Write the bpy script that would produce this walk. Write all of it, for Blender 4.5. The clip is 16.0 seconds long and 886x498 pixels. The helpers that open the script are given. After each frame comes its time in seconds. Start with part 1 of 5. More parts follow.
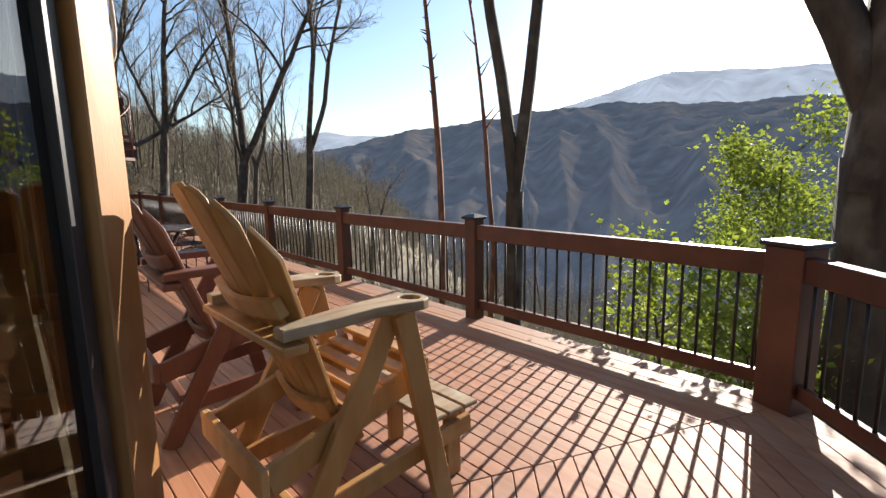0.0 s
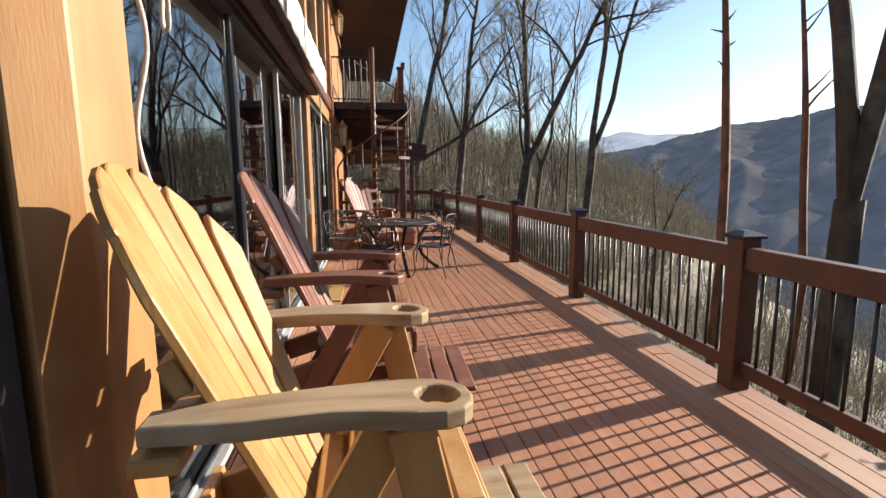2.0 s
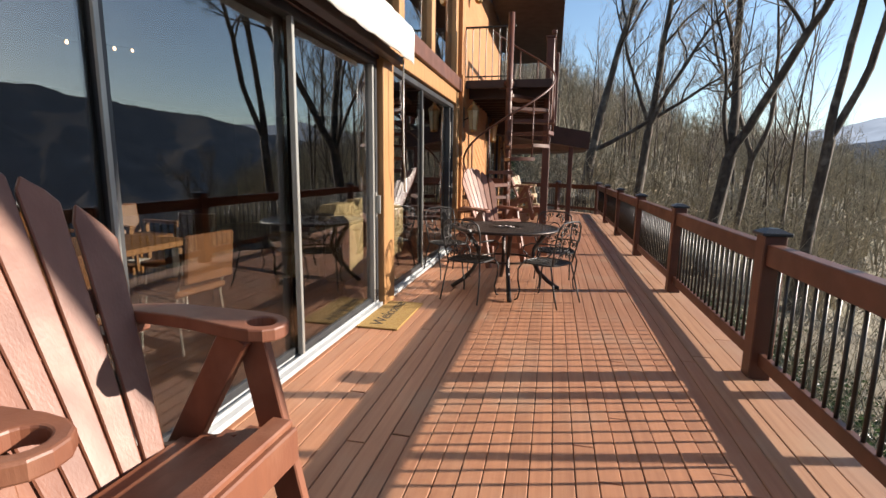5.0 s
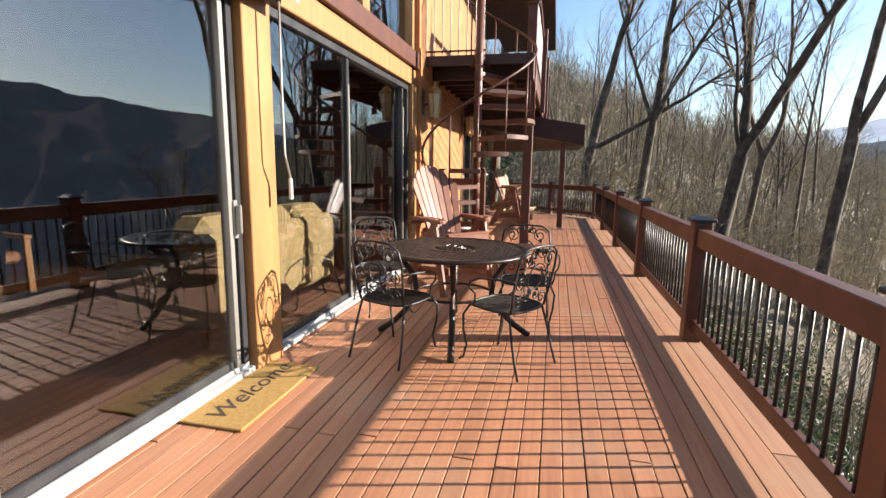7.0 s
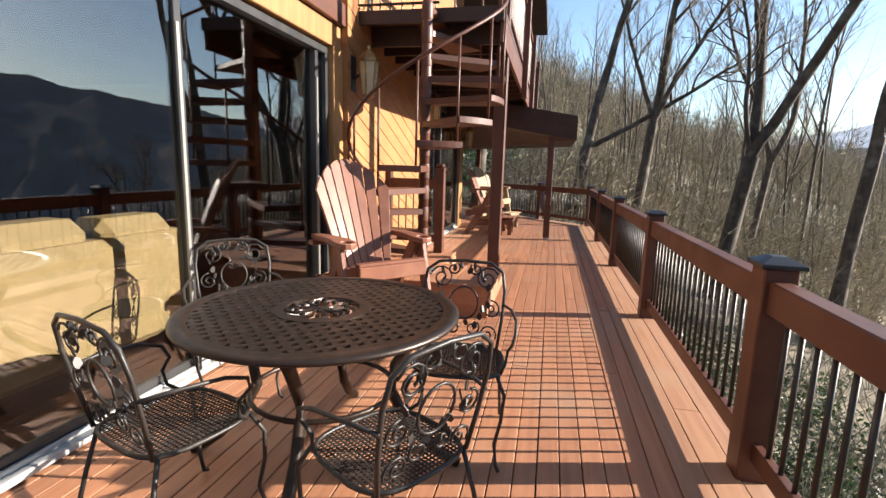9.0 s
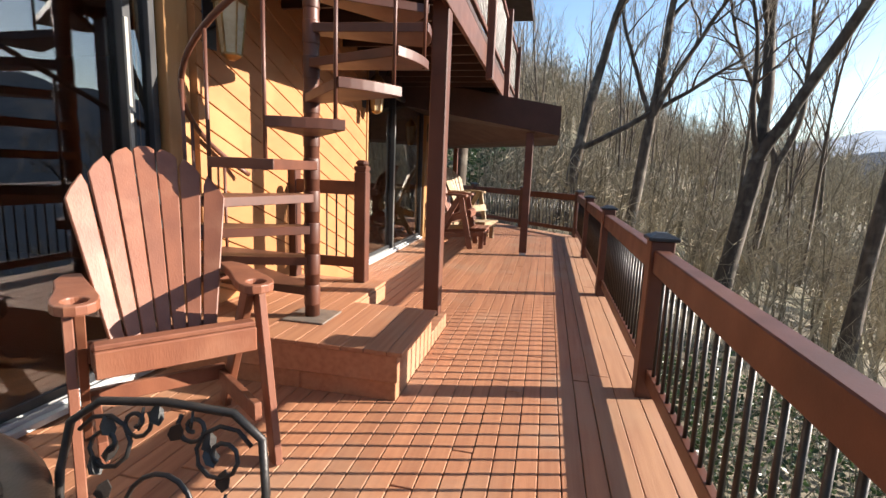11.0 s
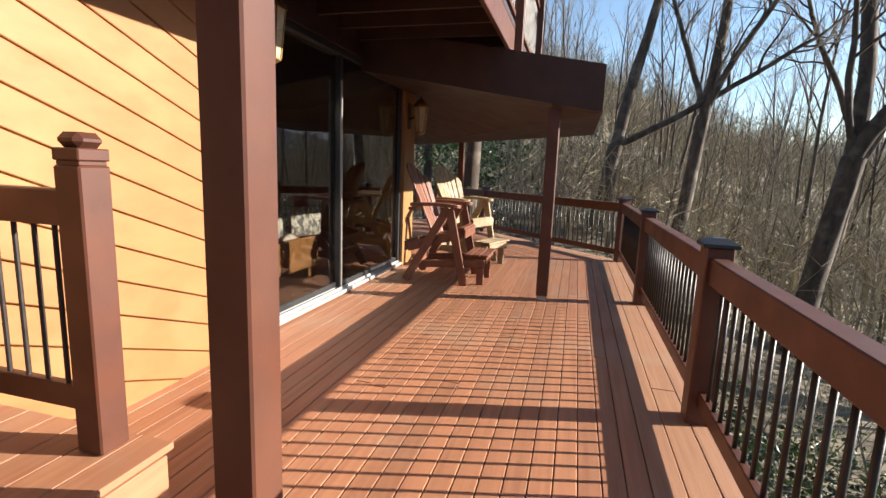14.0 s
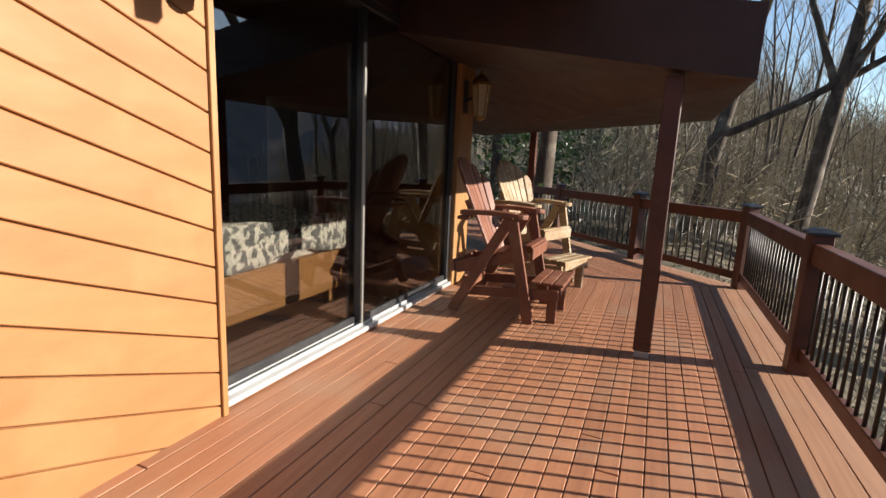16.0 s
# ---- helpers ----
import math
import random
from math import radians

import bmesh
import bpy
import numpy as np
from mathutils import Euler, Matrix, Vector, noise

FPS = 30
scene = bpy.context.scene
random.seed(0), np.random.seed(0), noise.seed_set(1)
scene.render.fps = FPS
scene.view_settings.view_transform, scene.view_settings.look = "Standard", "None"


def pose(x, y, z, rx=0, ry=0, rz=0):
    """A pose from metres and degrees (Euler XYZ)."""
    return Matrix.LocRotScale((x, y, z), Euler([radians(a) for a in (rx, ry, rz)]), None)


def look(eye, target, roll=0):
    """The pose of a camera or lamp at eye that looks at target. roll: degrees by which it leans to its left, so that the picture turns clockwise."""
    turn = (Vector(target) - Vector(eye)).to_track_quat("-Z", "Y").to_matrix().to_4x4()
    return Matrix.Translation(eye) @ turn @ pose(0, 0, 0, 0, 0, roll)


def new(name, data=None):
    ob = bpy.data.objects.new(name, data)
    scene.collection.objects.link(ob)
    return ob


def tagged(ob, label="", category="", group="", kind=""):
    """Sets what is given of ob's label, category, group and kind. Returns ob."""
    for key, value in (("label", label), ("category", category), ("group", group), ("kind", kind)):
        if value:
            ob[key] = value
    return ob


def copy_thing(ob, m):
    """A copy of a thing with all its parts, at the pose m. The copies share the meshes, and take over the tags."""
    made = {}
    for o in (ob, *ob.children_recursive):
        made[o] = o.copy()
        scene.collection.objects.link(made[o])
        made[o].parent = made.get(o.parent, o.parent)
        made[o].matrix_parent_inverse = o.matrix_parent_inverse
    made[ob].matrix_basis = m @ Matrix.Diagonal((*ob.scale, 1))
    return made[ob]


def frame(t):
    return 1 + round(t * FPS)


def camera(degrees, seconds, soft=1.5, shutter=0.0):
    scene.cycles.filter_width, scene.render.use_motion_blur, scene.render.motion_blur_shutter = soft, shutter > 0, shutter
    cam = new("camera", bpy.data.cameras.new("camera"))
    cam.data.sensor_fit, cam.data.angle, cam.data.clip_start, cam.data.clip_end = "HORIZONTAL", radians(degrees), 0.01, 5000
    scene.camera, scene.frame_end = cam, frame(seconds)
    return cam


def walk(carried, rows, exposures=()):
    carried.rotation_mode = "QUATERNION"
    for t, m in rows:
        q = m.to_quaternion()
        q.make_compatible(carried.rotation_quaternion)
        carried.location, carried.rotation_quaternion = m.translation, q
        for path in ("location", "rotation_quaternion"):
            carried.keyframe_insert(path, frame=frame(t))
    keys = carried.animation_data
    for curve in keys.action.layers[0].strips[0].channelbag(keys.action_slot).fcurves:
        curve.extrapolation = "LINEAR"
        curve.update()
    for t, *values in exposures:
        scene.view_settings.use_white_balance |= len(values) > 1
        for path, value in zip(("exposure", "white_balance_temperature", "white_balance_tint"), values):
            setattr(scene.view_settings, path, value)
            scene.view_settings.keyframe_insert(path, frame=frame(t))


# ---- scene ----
cam = camera(85.0, 16.0, 1.5)
PATH = [
    (0, (3.3, -3.282, 1.419), (1.83, -1.962, 1.112), -1.0),
    (0.5, (3.183, -3.008, 1.409), (1.537, -1.913, 1.105), -1.3),
    (1, (2.977, -2.745, 1.379), (1.185, -1.907, 1.085), -1.1),
    (1.5, (2.816, -2.53, 1.363), (0.929, -1.935, 1.073), -0.3),
    (2, (2.744, -2.274, 1.369), (0.787, -1.979, 1.08), -0.4),
    (2.5, (2.558, -2.089, 1.357), (0.581, -2.012, 1.068), 0.0),
    (3, (2.286, -1.885, 1.363), (0.311, -2.004, 1.068), 0.4),
    (3.5, (2.088, -1.687, 1.364), (0.133, -1.987, 1.07), 0.3),
    (6, (0.288, -1.285, 1.404), (-1.635, -1.725, 1.074), 0.8),
    (6.5, (-0.167, -1.227, 1.392), (-2.092, -1.657, 1.061), 0.9),
    (7, (-0.652, -1.099, 1.374), (-2.575, -1.536, 1.045), 0.9),
    (7.5, (-1.079, -1.023, 1.384), (-3.002, -1.456, 1.043), 1.2),
    (8, (-1.602, -0.978, 1.379), (-3.525, -1.401, 1.031), 1.3),
    (8.5, (-2.053, -0.927, 1.389), (-3.978, -1.349, 1.049), 1.6),
    (9, (-2.56, -0.909, 1.368), (-4.486, -1.329, 1.034), 1.7),
    (11.5, (-4.785, -0.575, 1.342), (-6.718, -0.976, 1.02), 2.3),
    (12, (-5.32, -0.558, 1.322), (-7.251, -0.964, 0.998), 1.9),
    (12.5, (-5.834, -0.596, 1.326), (-7.767, -0.996, 1.001), 2.3),
    (13, (-6.315, -0.58, 1.315), (-8.242, -1.011, 0.995), 2.1),
    (13.5, (-6.687, -0.641, 1.332), (-8.606, -1.101, 1.008), 2.2),
    (14, (-7.156, -0.684, 1.328), (-9.062, -1.196, 1.008), 2.2),
    (14.5, (-7.513, -0.729, 1.341), (-9.393, -1.332, 1.02), 2.4),
    (15, (-7.925, -0.869, 1.333), (-9.774, -1.56, 1.012), 2.2),
    (15.5, (-8.287, -0.905, 1.362), (-10.102, -1.669, 1.017), 2.3),
    (16, (-8.575, -0.988, 1.37), (-10.381, -1.766, 1.008), 2.6),
]
walk(cam, [(t, look(eye, target, roll)) for t, eye, target, roll in PATH], [(0.0, 1.38), (1.0, 1.46), (2.0, 1.36), (2.5, 1.20), (3.5, 1.18), (6.0, 1.62), (9.0, 1.82), (12.5, 1.80), (14.0, 1.62), (16.0, 1.32)])
# ---- world and sun ----
SUN_AZ, SUN_EL = 15.0, 20.0          # degrees from +y towards -x, and above the horizon
to_sun = Vector((-math.sin(radians(SUN_AZ)) * math.cos(radians(SUN_EL)), math.cos(radians(SUN_AZ)) * math.cos(radians(SUN_EL)), math.sin(radians(SUN_EL))))
world = bpy.data.worlds.new("sky")
scene.world = world
world.use_nodes = True
wn = world.node_tree.nodes
sky = wn.new("ShaderNodeTexSky")
sky.sky_type, sky.sun_disc = "NISHITA", False
sky.sun_elevation, sky.sun_rotation = radians(SUN_EL), radians(-SUN_AZ)
sky.air_density, sky.dust_density, sky.ozone_density = 1.0, 0.45, 2.2
wn["Background"].inputs[1].default_value = 0.080
world.node_tree.links.new(sky.outputs[0], wn["Background"].inputs[0])
sun = new("sun", bpy.data.lights.new("sun", "SUN"))
sun.data.energy, sun.data.angle, sun.data.color = 5.0, radians(0.42), (1.0, 0.905, 0.80)
sun.matrix_world = look((0, 0, 30), Vector((0, 0, 30)) - to_sun)


# ---- materials ----
def mat(name, base, second=None, rough=0.6, scale=(6, 6, 6), detail=5, bump=0.1, bump_scale=60, metal=0.0, rnd=0.0, spec=0.5, fac=(0.35, 0.7), stain=None, stain_scale=1.2, island=False):
    """Two-tone noise, stains at a larger size, fine relief, and a tone that varies from piece to piece."""
    m = bpy.data.materials.new(name)
    m.use_nodes = True
    nt, N, L = m.node_tree, m.node_tree.nodes, m.node_tree.links
    b = N["Principled BSDF"]
    b.inputs["Roughness"].default_value, b.inputs["Metallic"].default_value = rough, metal
    b.inputs["Specular IOR Level"].default_value = spec
    tc = N.new("ShaderNodeTexCoord")
    mp = N.new("ShaderNodeMapping")
    mp.inputs["Scale"].default_value = scale
    L.new(tc.outputs["Object"], mp.inputs[0])
    n1 = N.new("ShaderNodeTexNoise")
    n1.inputs["Scale"].default_value, n1.inputs["Detail"].default_value = 1.0, detail
    info = N.new("ShaderNodeObjectInfo")
    add = N.new("ShaderNodeVectorMath")
    mul = N.new("ShaderNodeMath")
    mul.operation, mul.inputs[1].default_value = "MULTIPLY", 50.0
    L.new(info.outputs["Random"], mul.inputs[0])
    L.new(mp.outputs[0], add.inputs[0])
    L.new(mul.outputs[0], add.inputs[1])
    L.new(add.outputs[0], n1.inputs["Vector"])
    ramp = N.new("ShaderNodeMapRange")
    ramp.inputs[1].default_value, ramp.inputs[2].default_value = fac
    L.new(n1.outputs[0], ramp.inputs[0])
    mix = N.new("ShaderNodeMix")
    mix.data_type = "RGBA"
    second = second or [c * 0.72 for c in base]
    mix.inputs[6].default_value, mix.inputs[7].default_value = (*base, 1), (*second, 1)
    L.new(ramp.outputs[0], mix.inputs[0])
    out = mix.outputs[2]
    if stain:
        n2 = N.new("ShaderNodeTexNoise")
        n2.inputs["Scale"].default_value, n2.inputs["Detail"].default_value = stain_scale, 6
        geo = N.new("ShaderNodeNewGeometry")
        L.new(geo.outputs["Position"], n2.inputs["Vector"])
        r2 = N.new("ShaderNodeMapRange")
        r2.inputs[1].default_value, r2.inputs[2].default_value = 0.52, 0.75
        L.new(n2.outputs[0], r2.inputs[0])
        m2 = N.new("ShaderNodeMix")
        m2.data_type = "RGBA"
        L.new(r2.outputs[0], m2.inputs[0])
        L.new(out, m2.inputs[6])
        m2.inputs[7].default_value = (*stain, 1)
        out = m2.outputs[2]
    if rnd:
        hsv = N.new("ShaderNodeHueSaturation")
        mr = N.new("ShaderNodeMapRange")
        mr.inputs[3].default_value, mr.inputs[4].default_value = 1 - rnd, 1 + rnd
        if island:
            g2 = N.new("ShaderNodeNewGeometry")
            L.new(g2.outputs["Random Per Island"], mr.inputs[0])
        else:
            L.new(info.outputs["Random"], mr.inputs[0])
        L.new(mr.outputs[0], hsv.inputs["Value"])
        L.new(out, hsv.inputs["Color"])
        out = hsv.outputs[0]
    L.new(out, b.inputs["Base Color"])
    if bump:
        n3 = N.new("ShaderNodeTexNoise")
        n3.inputs["Scale"].default_value, n3.inputs["Detail"].default_value = bump_scale / max(scale), 4
        L.new(add.outputs[0], n3.inputs["Vector"])
        bp = N.new("ShaderNodeBump")
        bp.inputs["Strength"].default_value, bp.inputs["Distance"].default_value = bump, 0.01
        L.new(n3.outputs[0], bp.inputs["Height"])
        L.new(bp.outputs[0], b.inputs["Normal"])
        r3 = N.new("ShaderNodeMapRange")
        r3.inputs[3].default_value, r3.inputs[4].default_value = max(0.05, rough - 0.1), min(1, rough + 0.12)
        L.new(n1.outputs[0], r3.inputs[0])
        L.new(r3.outputs[0], b.inputs["Roughness"])
    return m


def glass_mat(name, tint, face_on):
    """A tinted pane: clear through, with a mirror-like gloss that grows towards grazing angles."""
    m = bpy.data.materials.new(name)
    m.use_nodes = True
    N, L = m.node_tree.nodes, m.node_tree.links
    N.remove(N["Principled BSDF"])
    tr, gl, lw, mx = N.new("ShaderNodeBsdfTransparent"), N.new("ShaderNodeBsdfGlossy"), N.new("ShaderNodeLayerWeight"), N.new("ShaderNodeMixShader")
    tr.inputs[0].default_value = (*tint, 1)
    gl.inputs["Roughness"].default_value = 0.0
    gl.inputs[0].default_value = (0.95, 0.97, 1.0, 1)
    lw.inputs[0].default_value = 0.5
    pw, ml = N.new("ShaderNodeMath"), N.new("ShaderNodeMath")
    pw.operation, pw.inputs[1].default_value = "POWER", 4.0
    ml.operation, ml.inputs[1].default_value, ml.inputs[2].default_value = "MULTIPLY_ADD", 1 - face_on, face_on
    L.new(lw.outputs["Facing"], pw.inputs[0])
    L.new(pw.outputs[0], ml.inputs[0])
    L.new(ml.outputs[0], mx.inputs[0])
    L.new(tr.outputs[0], mx.inputs[1])
    L.new(gl.outputs[0], mx.inputs[2])
    L.new(mx.outputs[0], N["Material Output"].inputs[0])
    return m


M_DECK = mat("deck_boards", (0.356, 0.159, 0.079), (0.276, 0.116, 0.057), 0.62, (1.5, 30, 30), 6, 0.12, 260, rnd=0.12, stain=(0.326, 0.185, 0.110), stain_scale=1.6)
M_DECKPALE = mat("deck_edge_boards", (0.339, 0.180, 0.101), (0.264, 0.130, 0.073), 0.62, (1.5, 30, 30), 6, 0.12, 260, rnd=0.14, stain=(0.317, 0.196, 0.120), stain_scale=1.6)
M_RAIL = mat("red_brown_stain", (0.090, 0.028, 0.014), (0.058, 0.018, 0.009), 0.48, (5, 5, 5), 6, 0.05, 120, rnd=0.1, stain=(0.114, 0.044, 0.025))
M_DARK = mat("dark_stain_and_shade", (0.038, 0.015, 0.010), (0.024, 0.010, 0.006), 0.55, (4, 4, 4), 6, 0.1, 90, rnd=0.1)
M_CAP = mat("post_cap_metal", (0.035, 0.04, 0.045), (0.02, 0.022, 0.026), 0.4, (12, 12, 12), 4, 0.05, 120, metal=0.3)
M_IRON = mat("black_iron", (0.016, 0.015, 0.014), (0.03, 0.024, 0.020), 0.45, (20, 20, 20), 4, 0.1, 160, metal=0.2)
M_CASTI = mat("cast_bronze_brown", (0.040, 0.026, 0.019), (0.022, 0.015, 0.011), 0.38, (15, 15, 15), 4, 0.1, 150, metal=0.5)
M_SIDING = mat("yellow_stained_siding", (0.318, 0.136, 0.044), (0.278, 0.115, 0.035), 0.6, (3, 3, 9), 5, 0.06, 120, rnd=0.06, stain=(0.326, 0.160, 0.057), stain_scale=2.5)
M_TRIM = mat("golden_timber", (0.318, 0.159, 0.052), (0.249, 0.116, 0.036), 0.55, (12, 12, 1.5), 6, 0.1, 160, rnd=0.06, stain=(0.352, 0.213, 0.090))
M_PINE = mat("golden_pine", (0.385, 0.200, 0.062), (0.295, 0.138, 0.036), 0.5, (14, 14, 2.2), 6, 0.1, 140, rnd=0.08, stain=(0.405, 0.257, 0.108), stain_scale=5)
M_PINEGREY = mat("weathered_pine", (0.315, 0.225, 0.126), (0.203, 0.126, 0.059), 0.6, (30, 3, 30), 6, 0.12, 140, rnd=0.07, stain=(0.357, 0.302, 0.212), stain_scale=5)
M_REDCHAIR = mat("red_brown_chair_stain", (0.180, 0.065, 0.033), (0.128, 0.042, 0.021), 0.5, (9, 9, 2.2), 6, 0.1, 140, rnd=0.1, stain=(0.216, 0.095, 0.053), stain_scale=5)
M_ALU = mat("aluminium", (0.340, 0.330, 0.300), (0.250, 0.240, 0.220), 0.42, (10, 10, 3), 4, 0.03, 90, metal=0.6)
M_TRACK = mat("pale_door_track", (0.397, 0.403, 0.397), (0.320, 0.320, 0.320), 0.5, (4, 10, 10), 4, 0.03, 90, metal=0.2)
M_BLACKFRAME = mat("black_door_frame", (0.02, 0.02, 0.022), (0.035, 0.035, 0.035), 0.4, (8, 8, 3), 4, 0.03, 90)
M_GLASS = glass_mat("tinted_pane", (0.68, 0.67, 0.63), 0.115)
M_STEEL = mat("weathered_steel", (0.24, 0.20, 0.16), (0.16, 0.13, 0.11), 0.5, (14, 14, 14), 5, 0.1, 120, metal=0.4)
M_BRASS = mat("aged_brass", (0.36, 0.22, 0.075), (0.20, 0.12, 0.05), 0.42, (15, 15, 15), 4, 0.1, 150, metal=0.7)
# Opaque cream pane: sunlight through the lantern glass is put into its colour.
M_LAMPGLASS = mat("lantern_backlit_pane", (0.446, 0.384, 0.248), (0.360, 0.291, 0.167), 0.25, (12, 12, 12), 4, 0.1, 60)
M_AWNING = mat("white_awning_cloth", (0.577, 0.570, 0.542), (0.521, 0.514, 0.486), 0.8, (3, 8, 8), 4, 0.15, 40, stain=(0.493, 0.479, 0.444))
M_ROPE = mat("white_rope", (0.465, 0.446, 0.409), (0.372, 0.353, 0.310), 0.85, (40, 40, 40), 3, 0.3, 300)
M_MAT = mat("coir_mat", (0.338, 0.208, 0.060), (0.273, 0.153, 0.038), 0.95, (60, 60, 60), 3, 0.5, 400)
M_INK = mat("mat_black_print", (0.031, 0.022, 0.012), (0.050, 0.031, 0.019), 0.95, (60, 60, 60), 3, 0.3, 400)
# Room walls and floor set near black: the dimness indoors is in the colour.
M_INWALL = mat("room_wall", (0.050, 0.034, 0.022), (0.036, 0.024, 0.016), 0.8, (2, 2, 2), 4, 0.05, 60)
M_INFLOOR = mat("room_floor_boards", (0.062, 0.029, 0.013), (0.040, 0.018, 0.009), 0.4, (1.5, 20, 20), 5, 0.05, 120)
M_OAK = mat("oak_furniture", (0.230, 0.110, 0.034), (0.165, 0.076, 0.023), 0.45, (3, 14, 14), 5, 0.06, 120, rnd=0.08)
M_LEATHER = mat("tan_leather", (0.150, 0.062, 0.020), (0.105, 0.042, 0.014), 0.5, (8, 8, 8), 5, 0.15, 120)
M_SOFA = mat("beige_sofa_cloth", (0.40, 0.31, 0.165), (0.34, 0.26, 0.135), 0.9, (10, 10, 10), 4, 0.2, 250)
M_SHEET = mat("white_towel", (0.656, 0.640, 0.608), (0.576, 0.560, 0.528), 0.9, (20, 20, 20), 4, 0.4, 250)
M_QUILT = mat("grey_white_leaf_quilt", (0.446, 0.434, 0.384), (0.099, 0.105, 0.105), 0.9, (22, 22, 22), 2, 0.2, 150, fac=(0.49, 0.52))
M_BARK = mat("bark", (0.080, 0.058, 0.040), (0.030, 0.022, 0.016), 0.9, (7, 7, 2.2), 6, 0.7, 40, rnd=0.18, stain=(0.15, 0.13, 0.10), stain_scale=2.5)
M_BARKRED = mat("peeling_red_bark", (0.223, 0.093, 0.050), (0.074, 0.037, 0.025), 0.85, (9, 9, 4), 5, 0.6, 40)
M_TWIG = mat("twigs", (0.26, 0.215, 0.16), (0.15, 0.12, 0.09), 0.9, (4, 4, 4), 3, 0.0, rnd=0.2)
M_LEAF = mat("spring_leaves", (0.27, 0.32, 0.045), (0.18, 0.24, 0.03), 0.55, (5, 5, 5), 3, 0.0, rnd=0.35, island=True)
M_EVER = mat("evergreen_leaves", (0.034, 0.059, 0.022), (0.019, 0.037, 0.014), 0.4, (5, 5, 5), 3, 0.0, rnd=0.4, island=True)
M_GROUND = mat("leaf_litter", (0.165, 0.135, 0.088), (0.085, 0.070, 0.045), 0.95, (1.3, 1.3, 1.3), 9, 0.5, 12, stain=(0.20, 0.185, 0.10), stain_scale=0.12)
M_SCRUB = mat("dry_scrub", (0.36, 0.31, 0.215), (0.21, 0.175, 0.12), 0.95, (2, 2, 2), 4, 0.0, rnd=0.6, island=True)
for leaf in (M_LEAF, M_EVER):
    leaf.node_tree.nodes["Principled BSDF"].inputs["Transmission Weight"].default_value = 0.0
    nt = leaf.node_tree
    tl, ad = nt.nodes.new("ShaderNodeBsdfTranslucent"), nt.nodes.new("ShaderNodeMixShader")
    ad.inputs[0].default_value = 0.5
    src = nt.nodes["Principled BSDF"].inputs["Base Color"].links[0].from_socket
    nt.links.new(src, tl.inputs[0])
    nt.links.new(nt.nodes["Principled BSDF"].outputs[0], ad.inputs[1])
    nt.links.new(tl.outputs[0], ad.inputs[2])
    nt.links.new(ad.outputs[0], nt.nodes["Material Output"].inputs[0])


def ridge_mat(name, colour, second, haze_glow, strength, size):
    """Wooded slopes far off; kilometres of air are put in as a bluish emission."""
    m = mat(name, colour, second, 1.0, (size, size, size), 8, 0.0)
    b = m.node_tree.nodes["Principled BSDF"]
    b.inputs["Emission Color"].default_value = (*haze_glow, 1)
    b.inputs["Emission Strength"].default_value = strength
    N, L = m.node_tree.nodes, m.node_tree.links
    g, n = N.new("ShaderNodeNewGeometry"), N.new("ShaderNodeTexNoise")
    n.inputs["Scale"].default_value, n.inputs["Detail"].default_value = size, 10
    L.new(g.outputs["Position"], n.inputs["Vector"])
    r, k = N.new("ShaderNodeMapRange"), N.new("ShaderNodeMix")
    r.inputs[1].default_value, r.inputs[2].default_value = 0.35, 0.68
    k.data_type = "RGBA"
    k.inputs[6].default_value, k.inputs[7].default_value = (*[c * 0.8 for c in haze_glow], 1), (*[min(1, c * 1.15 + 0.01) for c in haze_glow], 1)
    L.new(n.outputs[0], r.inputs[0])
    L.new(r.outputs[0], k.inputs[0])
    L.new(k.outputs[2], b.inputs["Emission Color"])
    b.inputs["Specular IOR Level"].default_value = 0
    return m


# Haze is part of these colours: bluish emission, paler on the farthest range.
M_RIDGE = ridge_mat("far_wooded_ridge_haze", (0.075, 0.060, 0.042), (0.026, 0.026, 0.022), (0.115, 0.150, 0.225), 0.23, 0.05)
M_RIDGE2 = ridge_mat("farthest_ridge_haze", (0.075, 0.075, 0.078), (0.043, 0.046, 0.052), (0.360, 0.410, 0.500), 0.50, 0.012)


# ---- mesh helpers ----
def finish(name, bm, material, parent=None, label="", smooth=False):
    me = bpy.data.meshes.new(name)
    bm.normal_update()
    bm.to_mesh(me)
    bm.free()
    me.materials.append(material)
    if smooth:
        me.shade_smooth()
    ob = new(name, me)
    if parent is not None:
        ob.parent = parent
    if label:
        ob["label"] = label
    return ob


def part(name, bm, material, parent, label="", smooth=False):
    return finish(name, bm, material, parent, label, smooth)


def thing(name, label, category, m=None, group="", kind=""):
    ob = new(name)
    ob.empty_display_size = 0.1
    if m is not None:
        ob.matrix_world = m
    return tagged(ob, label, category, group, kind)


def bx(bm, x0, x1, y0, y1, z0, z1, bev=0.0, m=None):
    """A box with softened edges, added to bm."""
    r = bmesh.ops.create_cube(bm, size=1.0)
    vs = r["verts"]
    c = Matrix.LocRotScale(((x0 + x1) / 2, (y0 + y1) / 2, (z0 + z1) / 2), None, (abs(x1 - x0), abs(y1 - y0), abs(z1 - z0)))
    bmesh.ops.transform(bm, matrix=c, verts=vs)
    if bev:
        es = list({e for v in vs for e in v.link_edges})
        g = bmesh.ops.bevel(bm, geom=es, offset=bev, segments=1, affect="EDGES", profile=0.5)
        vs = list({v for f in g["faces"] for v in f.verts} | {v for v in vs if v.is_valid})
    if m is not None:
        bmesh.ops.transform(bm, matrix=m, verts=vs)
    return vs


def box(x0, x1, y0, y1, z0, z1, bev=0.0, m=None):
    bm = bmesh.new()
    bx(bm, x0, x1, y0, y1, z0, z1, bev, m)
    return bm


